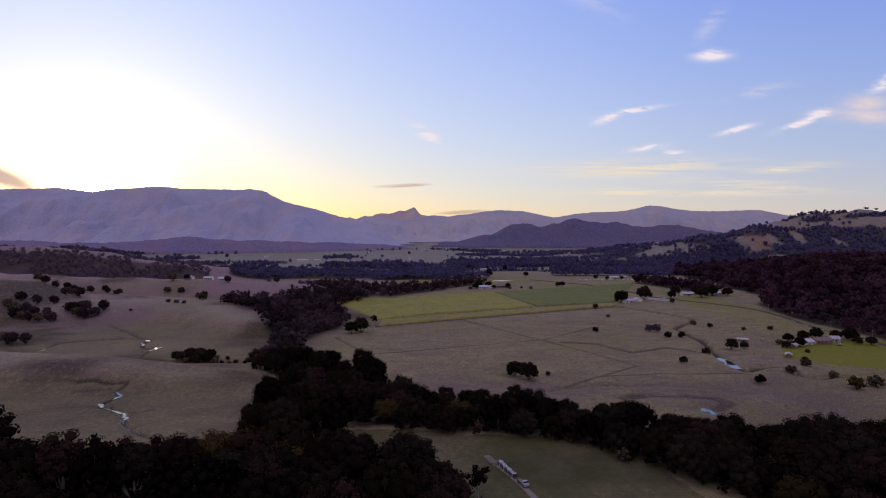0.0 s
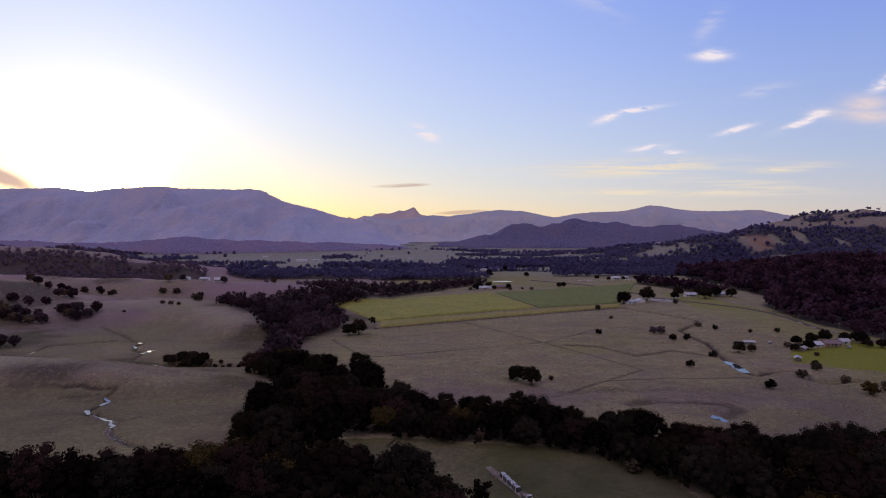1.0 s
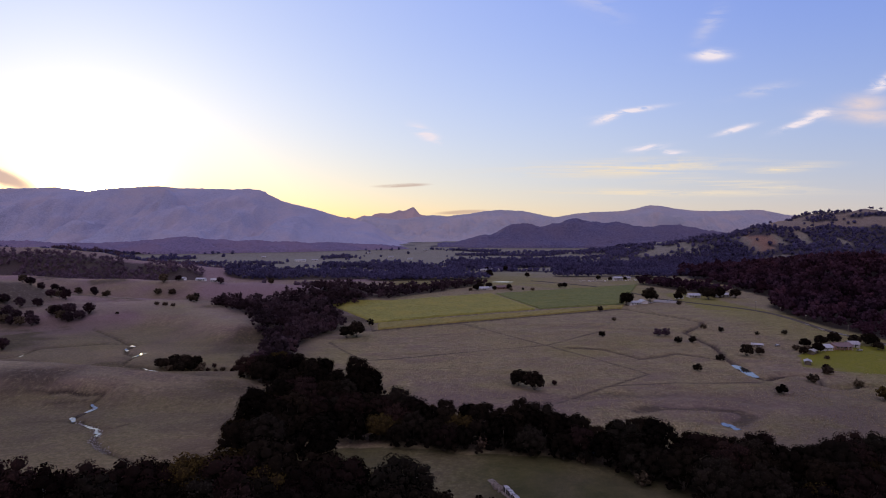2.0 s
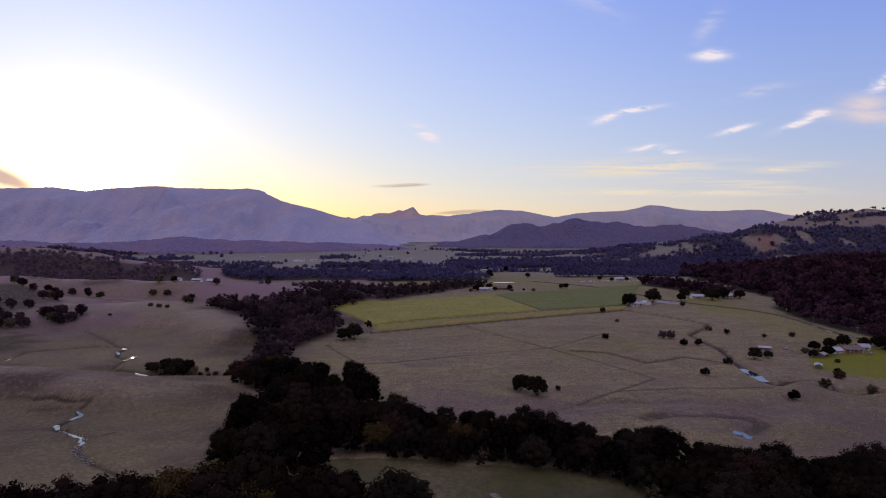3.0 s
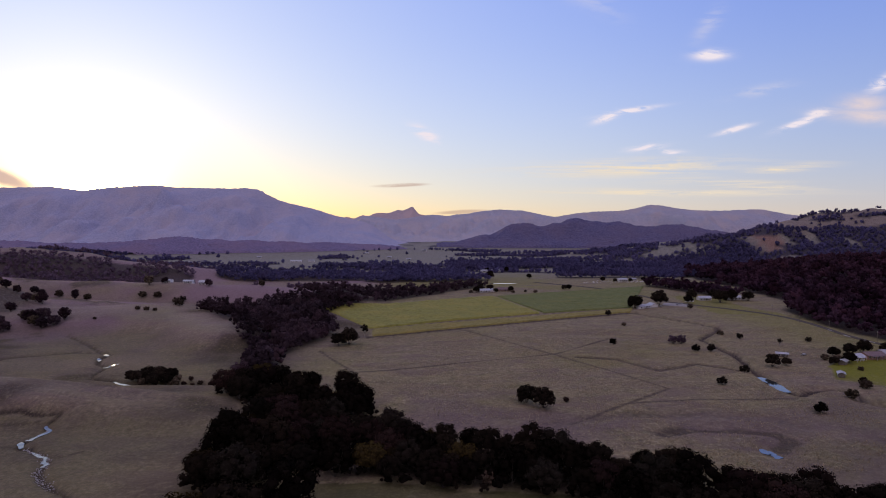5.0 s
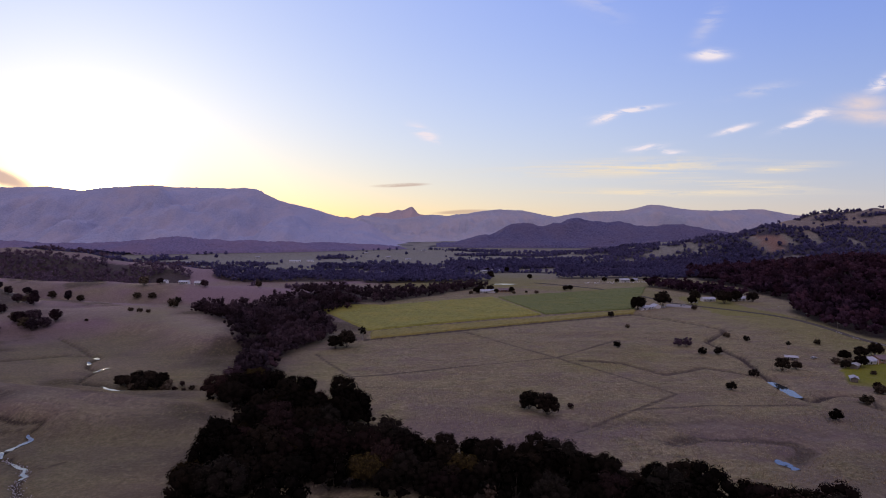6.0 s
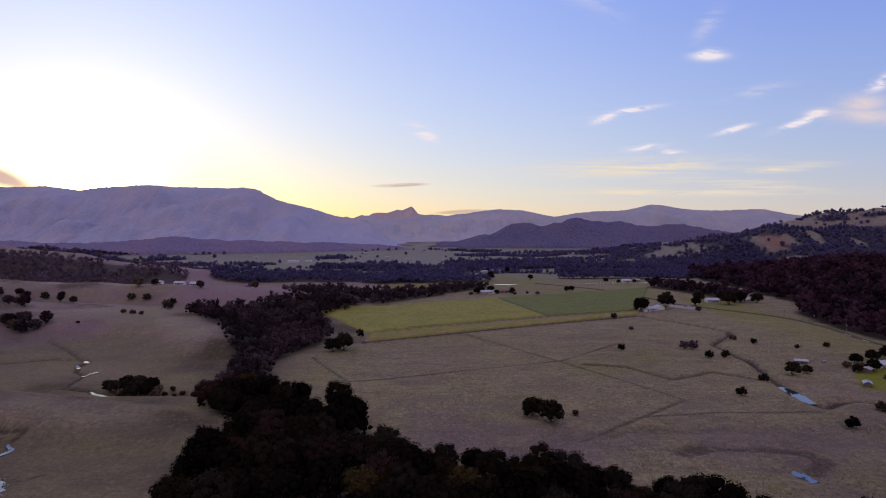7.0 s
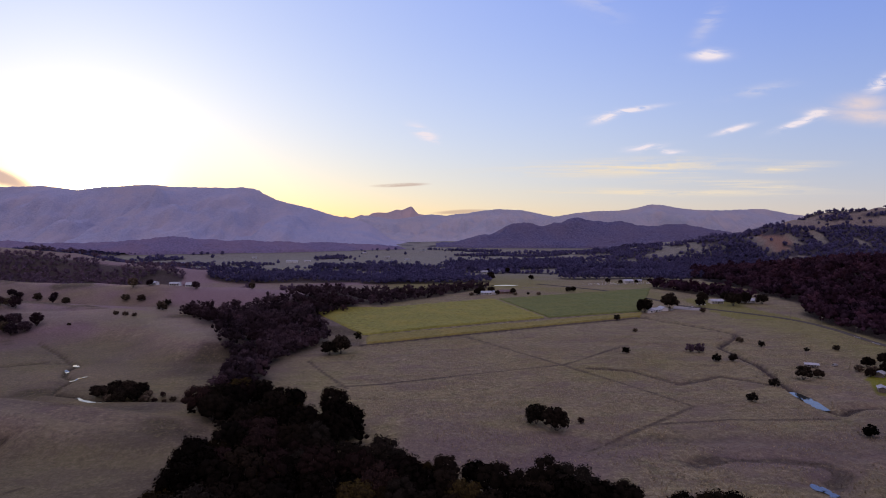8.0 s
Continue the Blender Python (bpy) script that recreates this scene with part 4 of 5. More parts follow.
def far_template(seed):
    """A round crown with one shoulder, for trees a kilometre off."""
    rng = np.random.default_rng(seed)
    a = ICO1[0] * rng.uniform(0.74, 1.18, (12, 1)) * (3.9, 3.9, 4.0) + (0, 0, 4.0)
    t = rng.uniform(0, 6.283)
    b = ICO1[0] * rng.uniform(0.75, 1.2, (12, 1)) * 2.6 + (2.9 * math.cos(t), 2.9 * math.sin(t), rng.uniform(2.5, 6.5))
    d = rng.normal(0, 1, (14, 3))
    d[:, 2] = np.abs(d[:, 2])
    d /= np.linalg.norm(d, axis=1, keepdims=True)
    q, g = leaf_quads(rng, d * (4.1, 4.1, 4.3) + (0, 0, 4.2), d, 1.25)
    v = np.concatenate([a, b, q])
    ns = rounded(v, np.concatenate([ICO1[0], ICO1[0], np.repeat(d, 4, axis=0)]), (0, 0, 2.0), 0.8)
    return v, np.concatenate([ICO1[1], ICO1[1] + 12, g + 24]), (np.arange(len(v)) < 24).astype(np.float32), ns


FAR_CROWNS = [far_template(331 + k) for k in range(6)]


def wood(name, places, templates, mat, label, low, high, rng, category="woodland", lift=0.3):
    vs, fs, ts, inner, ns, off = [], [], [], [], [], 0
    zs = height(places[:, 0], places[:, 1])
    for (x, y), z in zip(places, zs):
        v, f, i, n = templates[int(rng.integers(len(templates)))]
        s, a = rng.uniform(low, high), rng.uniform(0, 6.283)
        c, d = math.cos(a) * s, math.sin(a) * s
        w = np.empty_like(v)
        w[:, 0], w[:, 1], w[:, 2] = v[:, 0] * c - v[:, 1] * d + x, v[:, 0] * d + v[:, 1] * c + y, v[:, 2] * s * rng.uniform(0.8, 1.2) + z - 0.4
        m = np.stack([(n[:, 0] * c - n[:, 1] * d) / s, (n[:, 0] * d + n[:, 1] * c) / s, n[:, 2] + lift], -1)
        ns.append(m / np.linalg.norm(m, axis=1, keepdims=True))
        vs.append(w), fs.append(f + off), ts.append(np.full(len(v), rng.uniform(0, 1), np.float32)), inner.append(i)
        off += len(v)
    me = mesh_of(name, np.concatenate(vs), np.concatenate(fs))
    me.normals_split_custom_set_from_vertices(np.concatenate(ns).tolist())
    layer = me.attributes.new("tint", "FLOAT", "POINT")
    layer.data.foreach_set("value", np.concatenate(ts))
    layer = me.attributes.new("inner", "FLOAT", "POINT")
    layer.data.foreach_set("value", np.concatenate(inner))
    me.materials.append(mat)
    return tagged(new(name, me), label, category, kind="stuff")


def jitter_grid(x0, x1, y0, y1, gap, rng):
    gx, gy = np.meshgrid(np.arange(x0, x1, gap), np.arange(y0, y1, gap))
    p = np.stack([gx.ravel(), gy.ravel()], -1)
    return p + rng.uniform(-0.42, 0.42, p.shape) * gap


rng_wood = np.random.default_rng(23)
# low growth under the near belts
for line in (NEAR_WOOD, BELT_EAST, BELT_NORTH, BELT_LINK, CLUMP):
    q = belt_places([(x, y, w + 2.5) for x, y, w in line], 5.6, rng_wood)
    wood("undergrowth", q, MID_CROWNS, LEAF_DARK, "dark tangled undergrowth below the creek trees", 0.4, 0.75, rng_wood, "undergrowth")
# wooded hill beside the road
p = jitter_grid(330, 900, 300, 1250, 13.0, rng_wood)
p = p[(wooded(p[:, 0], p[:, 1], height(p[:, 0], p[:, 1])) > 0.5) & (p[:, 0] < 0.80 * p[:, 1] + 90) & (p[:, 0] > foot_x(p[:, 1]))]
near = p[:, 1] + 0.25 * p[:, 0] < 640
wood("hillside_wood", p[near], BELT_CROWNS, LEAF_HILL, "dense dark red-brown wood at the hillside foot", 0.85, 1.35, rng_wood)
wood("hillside_wood", p[~near], HILL_CROWNS, LEAF_HILL, "dense dusky red-brown wood covering the hillside", 1.0, 1.9, rng_wood)
# the creek belt farther up
q = belt_places(BELT_FAR, 7.6, rng_wood)
wood("creek_wood", q, BELT_CROWNS, LEAF_DUSK, "dense dark brown-green wood along the creek", 0.9, 1.5, rng_wood)
# stands on the valley floor
for line in STANDS:
    q = belt_places(extended(line), 8.6, rng_wood)
    if line[0][0] < -300:
        q = q[fbm(q[:, 0] / 60, q[:, 1] / 60, 231, 3) > -0.10]
    wood("valley_wood", q, MID_CROWNS, LEAF_PLUM_HAZE if line[0][0] < -400 else LEAF_DUSK if line[0][1] < 830 else LEAF_HILL if line[0][1] < 1000 else LEAF_FAR_HAZE, "dark stand of trees on the valley floor", *((0.7, 1.2) if line[0][1] < 900 or line[0][0] < -400 else (0.95, 1.65)), rng_wood, lift=0.7)
# hedges, woods and scattered trees over the far flats and hills
p = jitter_grid(-1600, 1500, 1130, 2150, 10.5, rng_wood)
p = p[(np.abs(p[:, 0]) < 0.82 * p[:, 1]) & ((p[:, 1] < np.where(p[:, 0] < -20, 1690, 1795)) | (height(p[:, 0], p[:, 1]) < 11)) & ~((p[:, 0] > 850) & (p[:, 1] > 1760))]
w = wooded(p[:, 0], p[:, 1], height(p[:, 0], p[:, 1]))
p = p[rng_wood.uniform(0, 1, len(p)) < np.maximum(w * 0.9, 0.006)]
wood("far_flat_trees", p, FAR_CROWNS, LEAF_FAR_HAZE, "hedges, woods and scattered trees over the far flats", 0.55, 1.25, rng_wood, lift=1.0)


def canopy(x0, x1, y0, y1, step, mat, label):
    """A closed wood seen from far off: one rolling roof of rounded crowns with clefts between them, open over the clearings."""
    gx, gy = np.meshgrid(np.arange(x0, x1, step), np.arange(y0, y1, step))
    x = gx + step * 0.8 * vnoise(gx / 3.1, gy / 3.1, 241)
    y = gy + step * 0.8 * vnoise(gx / 3.1, gy / 3.1, 243)
    z = height(x, y)
    thick = wooded(x, y, z) * smooth(9, 15, z)
    grown = 0.75 + 0.5 * fbm(x / 60, y / 60, 247, 3)
    crowns = 9.0 * np.abs(vnoise(x / 10, y / 10, 251)) + 5.0 * np.abs(vnoise(x / 5.3, y / 5.3, 253))
    z = z + (6.5 + crowns) * grown * smooth(0.22, 0.95, thick) - 0.8
    f = grid_faces(*x.shape)
    f = f[(thick.ravel()[f] > 0.2).any(axis=1) & (np.abs(x.ravel()[f[:, 0]]) < 0.85 * y.ravel()[f[:, 0]])]
    used_points, f = np.unique(f, return_inverse=True)
    me = mesh_of("hill_wood", np.stack([x, y, z], -1).reshape(-1, 3)[used_points], f.reshape(-1, 4))
    me.materials.append(mat)
    tagged(new("hill_wood", me), label, "woodland", kind="stuff")


canopy(-1760, -20, 1680, 2150, 4.0, CANOPY_WEST, "wood in plum-blue haze over the foothills below the mountain")
canopy(-20, 1560, 1790, 2480, 4.0, CANOPY_EAST, "dark wood in indigo haze over the rounded hill")
# trees along the skyline of the eastern ridge
q = belt_places([(820, 1480, 30), (1000, 1580, 40), (1218, 1645, 50), (1450, 1690, 60)], 17, rng_wood)
wood("ridge_trees", q[rng_wood.uniform(0, 1, len(q)) < 0.22], MID_CROWNS, LEAF_FAR_HAZE, "sparse trees along the grassy ridge top", 0.7, 1.2, rng_wood)

# ---------------------------------------------------------------- single trees and bushes of the pastures
for x, y, s, kind in ((43.2, 347.5, 1.2, 0), (50.6, 338.5, 1.22, 1)):
    plant(PADDOCK_TREE[kind], x, y, s, label="one of two dark round trees standing alone in pasture", group="pasture trees")
for x, y, s, kind in ((213.9, 691.4, 1.9, 0), (249.5, 713.6, 2.0, 1), (331.0, 736.8, 2.0, 0), (-70.9, 494.2, 1.5, 1), (212.2, 421.5, 0.95, 2), (-78, 489, 1.3, 0),
                      (223.5, 425.5, 0.7, 0), (176.0, 882.7, 0.95, 0), (183.4, 884, 0.9, 1), (152.5, 1059.0, 1.0, 2), (83.0, 1048.8, 1.6, 2), (290.0, 730, 1.2, 1)):
    plant(PADDOCK_TREE[kind], x, y, s)
for x, y, s, kind in ((63.8, 347.5, 0.55, 3), (130.7, 491.7, 0.95, 1), (165.8, 576.8, 0.75, 0), (169.9, 640.9, 1.1, 1), (178.5, 497, 1.1, 4), (184.5, 496, 1.2, 4),
                      (183.6, 468.6, 1.0, 1), (195.0, 469.4, 1.05, 1), (232.4, 532.8, 0.95, 0), (239.4, 515.4, 0.9, 1), (159.6, 380.1, 0.95, 1), (188.0, 409.5, 1.0, 1),
                      (284.9, 499.7, 0.85, 0), (182.5, 329.4, 1.05, 1), (128.2, 842.0, 1.0, 0), (-339.4, 708.3, 1.5, 0), (-322.3, 708.2, 1.45, 0), (-295.5, 696.4, 1.5, 0), (-290, 700, 1.3, 1),
                      (-270.4, 647.8, 1.6, 0), (-275.0, 575.2, 0.8, 0), (-265.7, 573.0, 0.85, 0), (-257.2, 571.2, 0.7, 0), (-300.9, 553.8, 0.5, 0), (229.3, 317.4, 1.35, 2),
                      (244.8, 323.4, 1.4, 0), (215.7, 354.7, 1.1, 0), (239.4, 350.8, 0.9, 0), (236, 372, 1.1, 0), (72.3, 256.8, 1.25, 2), (70.0, 219.5, 1.0, 0), (240, 380, 0.8, 3),
                      (258, 440, 0.9, 0), (264, 436, 1.0, 0), (98, 842, 0.9, 0), (116, 850, 0.7, 1), (40, 838, 1.0, 0), (262, 412, 0.6, 0), (275, 690, 1.1, 0)):
    plant(BUSH[kind], x, y, s)
for x, y, s, kind in ((-336, 538, 1.15, 0), (-344, 541, 1.1, 1), (-352, 546, 1.2, 2), (-329, 543, 1.1, 0), (-359, 550, 1.0, 1), (-341, 549, 1.2, 2), (-350, 554, 1.0, 0), (-326, 552, 1.15, 2),
                      (-400, 537, 1.2, 0), (-391, 534, 1.0, 1), (-383, 531, 0.9, 2), (-374, 530, 1.0, 1), (-363, 531, 1.25, 0), (-396, 546, 1.1, 2), (-386, 543, 1.0, 0), (-409, 546, 1.2, 1), (-373, 541, 0.9, 2),
                      (-423, 577, 1.2, 0), (-404, 572, 1.1, 2), (-386, 571, 1.1, 0), (-425, 561, 1.0, 1), (-401, 612, 1.1, 0), (-383, 607, 1.2, 2), (-392, 611, 0.9, 1), (-332, 441, 1.2, 0), (-322, 442, 0.95, 2), (-340, 446, 1.1, 1),
                      (-441, 639, 1.1, 0), (-453, 644, 1.0, 1), (-428, 636, 0.9, 2), (-471, 722, 1.0, 0), (-460, 718, 0.8, 0), (-436, 712, 1.0, 1), (-420, 715, 0.9, 0), (-400, 704, 0.8, 1), (-276, 738, 1.1, 0), (-345, 735, 1.3, 1),
                      (-330, 742, 0.9, 0), (-215, 745, 0.9, 1), (-500, 700, 0.9, 0), (-382, 655, 0.8, 2), (-366, 650, 0.8, 1)):
    plant(HILL_TREE[kind], x, y, s)
for x, y, s, kind in ((286, 456, 1.0, 0), (298, 459, 1.1, 1), (314, 459, 1.0, 0), (322, 452, 1.1, 1), (270, 449, 0.9, 0), (318, 440, 0.8, 0), (325, 462, 0.9, 1), (326, 436, 0.9, 0),
                      (325, 415, 0.8, 0), (268, 431, 0.9, 1), (256, 428, 0.7, 0), (48, 846, 1.1, 0), (54, 860, 1.2, 1), (75, 850, 0.8, 0), (68, 868, 1.2, 0), (97, 860, 0.9, 1), (285, 1000, 0.8, 0), (312, 1005, 0.7, 1), (338, 1018, 0.9, 0), (268, 1012, 0.9, 1), (92, 1216, 1.2, 0), (130, 1208, 1.2, 1), (352, 752, 1.6, 1), (372, 752, 1.5, 0), (310, 768, 1.4, 1), (342, 775, 1.6, 0)):
    plant(PADDOCK_TREE[kind], x, y, s, label="dark garden tree close to farm buildings", group="garden trees")
plant(THIN[0], 254.0, 485.1, 0.75)
plant(THIN[1], -62.5, 522.0, 1.25)
plant(THIN[0], 11.5, 186.0, 1.5)
plant(THIN[1], -17.0, 190.0, 2.1, label="tall thin gum tree with a sparse crown and pale trunk")
plant(THIN[0], 0.0, 184.0, 1.8, label="tall thin gum tree with a sparse crown and pale trunk")
for ob in ROUND + TALL + BUSH + HILL_TREE + PADDOCK_TREE + THIN:
    if ob.name not in used:
        plant(ob, -150 + rng_main.uniform(-20, 20), 160 + rng_main.uniform(-15, 15), 1.0)


# ---------------------------------------------------------------- crops
def crop_field(corners, tall, mat, label, seed, nu=120, nv=80):
    """A standing crop with a ragged top, between four corners."""
    rng = np.random.default_rng(seed)
    u, v = np.meshgrid(np.linspace(0, 1, nu), np.linspace(0, 1, nv))
    a, b, c, d = [np.array(p, float) for p in corners]
    xy = a * ((1 - u) * (1 - v))[..., None] + b * (u * (1 - v))[..., None] + c * (u * v)[..., None] + d * ((1 - u) * v)[..., None]
    xy = xy + 0.5 * np.stack([fbm(xy[..., 0] / 6, xy[..., 1] / 6, seed), fbm(xy[..., 0] / 6, xy[..., 1] / 6, seed + 3)], -1)
    z = height(xy[..., 0], xy[..., 1]) + tall * (0.85 + 0.5 * fbm(xy[..., 0] / 9, xy[..., 1] / 9, seed + 7, 3)) + rng.uniform(-0.10, 0.10, u.shape) * tall
    rim = (u < 1e-6) | (u > 1 - 1e-6) | (v < 1e-6) | (v > 1 - 1e-6)
    z = np.where(rim, height(xy[..., 0], xy[..., 1]) - 0.3, z)
    vs, fs = np.concatenate([xy, z[..., None]], -1).reshape(-1, 3), grid_faces(nv, nu)
    fs = np.concatenate([fs[:, [0, 1, 2]], fs[:, [0, 2, 3]]])
    me = mesh_of("cane_field", vs, fs)
    me.materials.append(mat)
    tagged(new("cane_field", me), label, "crop field", kind="stuff")


crop_field([(-64, 562), (103, 653), (66, 803), (-128, 682)], 1.6, CROP_YELLOW, "yellow-green standing cane crop on the valley floor", 401)
crop_field([(107, 655), (212, 695), (306, 925), (71, 802)], 1.4, CROP_GREEN, "green standing cane crop on the valley floor", 411)
crop_field([(-57, 526), (200, 663), (212, 689), (-61, 556)], 1.5, CROP_PALE, "pale yellow strip of tall ripe grass beside the crop", 421, 140, 16)


# ---------------------------------------------------------------- water
def water(name, line, label, level=None, seed=0, follow=None):
    """A pool or reach of creek along (x, y, half width), with an uneven shore."""
    rng = np.random.default_rng(seed + 500)
    pts, k = [], 7
    for p, q in zip(line, line[1:]):
        for s in np.linspace(0, 1, k, endpoint=False):
            pts.append([p[j] + (q[j] - p[j]) * s for j in range(3)])
    pts.append(list(line[-1]))
    pts = np.array(pts)
    pts[:, 2] *= rng.uniform(0.5, 1.5, len(pts))
    pts[1:-1, :2] += rng.normal(0, 0.9, (len(pts) - 2, 2))
    for _ in range(3):
        pts[1:-1] = 0.25 * pts[:-2] + 0.5 * pts[1:-1] + 0.25 * pts[2:]
    pts[[0, -1], 2] *= 0.2
    t = np.gradient(pts[:, :2], axis=0)
    t /= np.linalg.norm(t, axis=1, keepdims=True) + 1e-9
    nrm = np.stack([-t[:, 1], t[:, 0]], -1)
    z = float(np.min(height(pts[:, 0], pts[:, 1]))) + 0.55 if level is None else level
    off = np.linspace(-1, 1, 5)
    z = np.full(len(pts), z)
    if follow is not None:
        z = height(pts[:, 0], pts[:, 1]) + follow
        for _ in range(6):
            z[1:-1] = 0.25 * z[:-2] + 0.5 * z[1:-1] + 0.25 * z[2:]
    v = np.stack([np.append(pts[i, :2] + nrm[i] * pts[i, 2] * o, z[i]) for i in range(len(pts)) for o in off])
    me = mesh_of(name, v, grid_faces(len(pts), 5))
    me.materials.append(WATER)
    tagged(new(name, me), label, "water", kind="structure")


water("pond_1", [(191.5, 401, 1.4), (193.5, 394, 3.2), (192.6, 386, 2.6), (191, 377, 4.4), (190, 369, 2.2)], "still creek pool reflecting the evening sky", level=-1.2, seed=1)
water("pond_2", [(129, 287, 1.0), (131, 284, 2.3), (132, 280, 1.4), (132.5, 276, 1.7), (133, 272, 0.5)], "small pale pool in the old creek bed", seed=2)
water("pond_3", [(-244, 468.5, 0.9), (-239, 464, 2.0), (-235, 459, 1.0)], "small bright creek pool between grassy banks", seed=3, follow=0.6)
water("pond_4", [(-236, 451, 0.5), (-234, 447, 1.0), (-232, 443, 0.4)], "small bright creek pool between grassy banks", seed=4, follow=0.5)
water("pond_5", [(-218, 424.5, 0.6), (-214.5, 427, 1.3), (-210, 429, 0.7)], "small bright creek pool between grassy banks", seed=5, follow=0.5)
water("pond_6", [(-194, 392, 0.5), (-187, 388, 1.0), (-182, 385, 1.5), (-174, 385, 1.4), (-163, 386, 0.6)], "small bright creek pool between grassy banks", seed=6, follow=0.5)
water("creek_1", [(-177, 310.5, 0.7), (-173.5, 306.5, 1.2), (-175, 302, 1.1), (-175, 297, 1.3), (-175, 293, 1.0), (-172.5, 288, 1.1)], "narrow stream reflecting the sky in a pasture gully", seed=7, follow=0.5)
water("creek_5", [(-165, 285, 0.5), (-160, 282, 0.8), (-155.5, 278, 0.6), (-152.5, 274, 0.8), (-150.5, 270, 0.5)], "shallow water trickling between stones in a gully", seed=12, follow=0.35)
water("creek_2", [(-312, 413, 0.6), (-304, 418.5, 1.0), (-298, 423.5, 0.8), (-299, 431, 0.4)], "narrow stream reflecting the sky in a pasture gully", seed=8, follow=0.5)
water("creek_3", [(-22, 280, 1.0), (-12, 276, 2.0), (2, 272, 1.2)], "dark creek under the trees", seed=9, level=0.6)
water("creek_4", [(226, 362, 0.8), (232, 356, 1.4), (240, 345, 0.8)], "narrow creek reach below the paddock", seed=10)
water("pond_7", [(76, 962, 2), (88, 964, 6), (106, 965, 7), (118, 966, 2)], "pale farm dam reflecting the sky", seed=11, level=0.6)


# ---------------------------------------------------------------- roads and yards
def ribbon(name, line, half, mat, label, lift=0.12, step=6.0, category="road"):
    pts = []
    for p, q in zip(line, line[1:]):
        n = max(2, int(math.hypot(q[0] - p[0], q[1] - p[1]) / step))
        for s in np.linspace(0, 1, n, endpoint=False):
            pts.append((p[0] + (q[0] - p[0]) * s, p[1] + (q[1] - p[1]) * s))
    pts.append(line[-1])
    pts = np.array(pts, float)
    for _ in range(6):
        pts[1:-1] = 0.25 * pts[:-2] + 0.5 * pts[1:-1] + 0.25 * pts[2:]
    t = np.gradient(pts, axis=0)
    t /= np.linalg.norm(t, axis=1, keepdims=True)
    nrm = np.stack([-t[:, 1], t[:, 0]], -1)
    zc = height(pts[:, 0], pts[:, 1])
    rows = []
    for o, dz in ((-1.25, -0.5), (-1.0, lift), (0.0, lift + 0.06), (1.0, lift), (1.25, -0.5)):
        xy = pts + nrm * half * o
        z = np.maximum(height(xy[:, 0], xy[:, 1]), zc - 0.1) + dz
        rows.append(np.stack([xy[:, 0], xy[:, 1], z], -1))
    v = np.stack(rows, 1).reshape(-1, 3)
    me = mesh_of(name, v, grid_faces(len(pts), 5))
    me.materials.append(mat)
    return tagged(new(name, me), label, category, kind="structure")


ribbon("road", [(150, 990), (230, 900), (262, 800), (268, 745), (292, 712), (330, 660), (343, 622), (339, 570), (332, 518), (336, 488), (340, 464), (336, 430), (331, 380), (336, 250), (350, 60)], 2.1, ASPHALT, "narrow worn asphalt road along the foot of the hill", 0.6)
ribbon("yard", [(258, 724), (282, 712)], 11, CONCRETE, "pale bare farm yard beside the road", 0.12, 4.0, "yard")
ribbon("farm_track", [(17, 224), (21, 214), (26, 203), (30, 190), (33, 176), (35, 160)], 1.1, GRAVEL, "pale gravel track through the meadow", 0.15, 3.0)
ribbon("lane", [(120, 935), (200, 960), (280, 985), (350, 1020)], 1.4, GRAVEL, "pale farm lane beyond the crop", 0.2)


# ---------------------------------------------------------------- buildings
def box_bm(bm, x0, x1, y0, y1, z0, z1):
    vs = [bm.verts.new(p) for p in ((x0, y0, z0), (x1, y0, z0), (x1, y1, z0), (x0, y1, z0), (x0, y0, z1), (x1, y0, z1), (x1, y1, z1), (x0, y1, z1))]
    for f in ((3, 2, 1, 0), (4, 5, 6, 7), (0, 1, 5, 4), (1, 2, 6, 5), (2, 3, 7, 6), (3, 0, 4, 7)):
        bm.faces.new([vs[i] for i in f])


def boxes(*rows):
    bm = bmesh.new()
    for r in rows:
        box_bm(bm, *r)
    return bm


def gable_roof(length, width, z, rise, over=0.6, thick=0.18):
    """Two sheets of a pitched roof with thickness, and ribs along them."""
    bm = bmesh.new()
    hl, hw = length / 2 + over, width / 2 + over
    for side in (-1, 1):
        drop = rise * over / (width / 2)
        prof = [(0, z + rise), (side * hw, z - drop), (side * hw, z - drop + thick), (0, z + rise + thick)]
        vs = [[bm.verts.new((sx * hl, py, pz)) for py, pz in prof] for sx in (-1, 1)]
        for a, b in ((0, 1), (1, 2), (2, 3), (3, 0)):
            bm.faces.new((vs[0][a], vs[0][b], vs[1][b], vs[1][a]))
        bm.faces.new(vs[0]), bm.faces.new(vs[1][::-1])
    box_bm(bm, -hl, hl, -0.12, 0.12, z + rise + thick * 0.6, z + rise + thick + 0.08)
    return bm


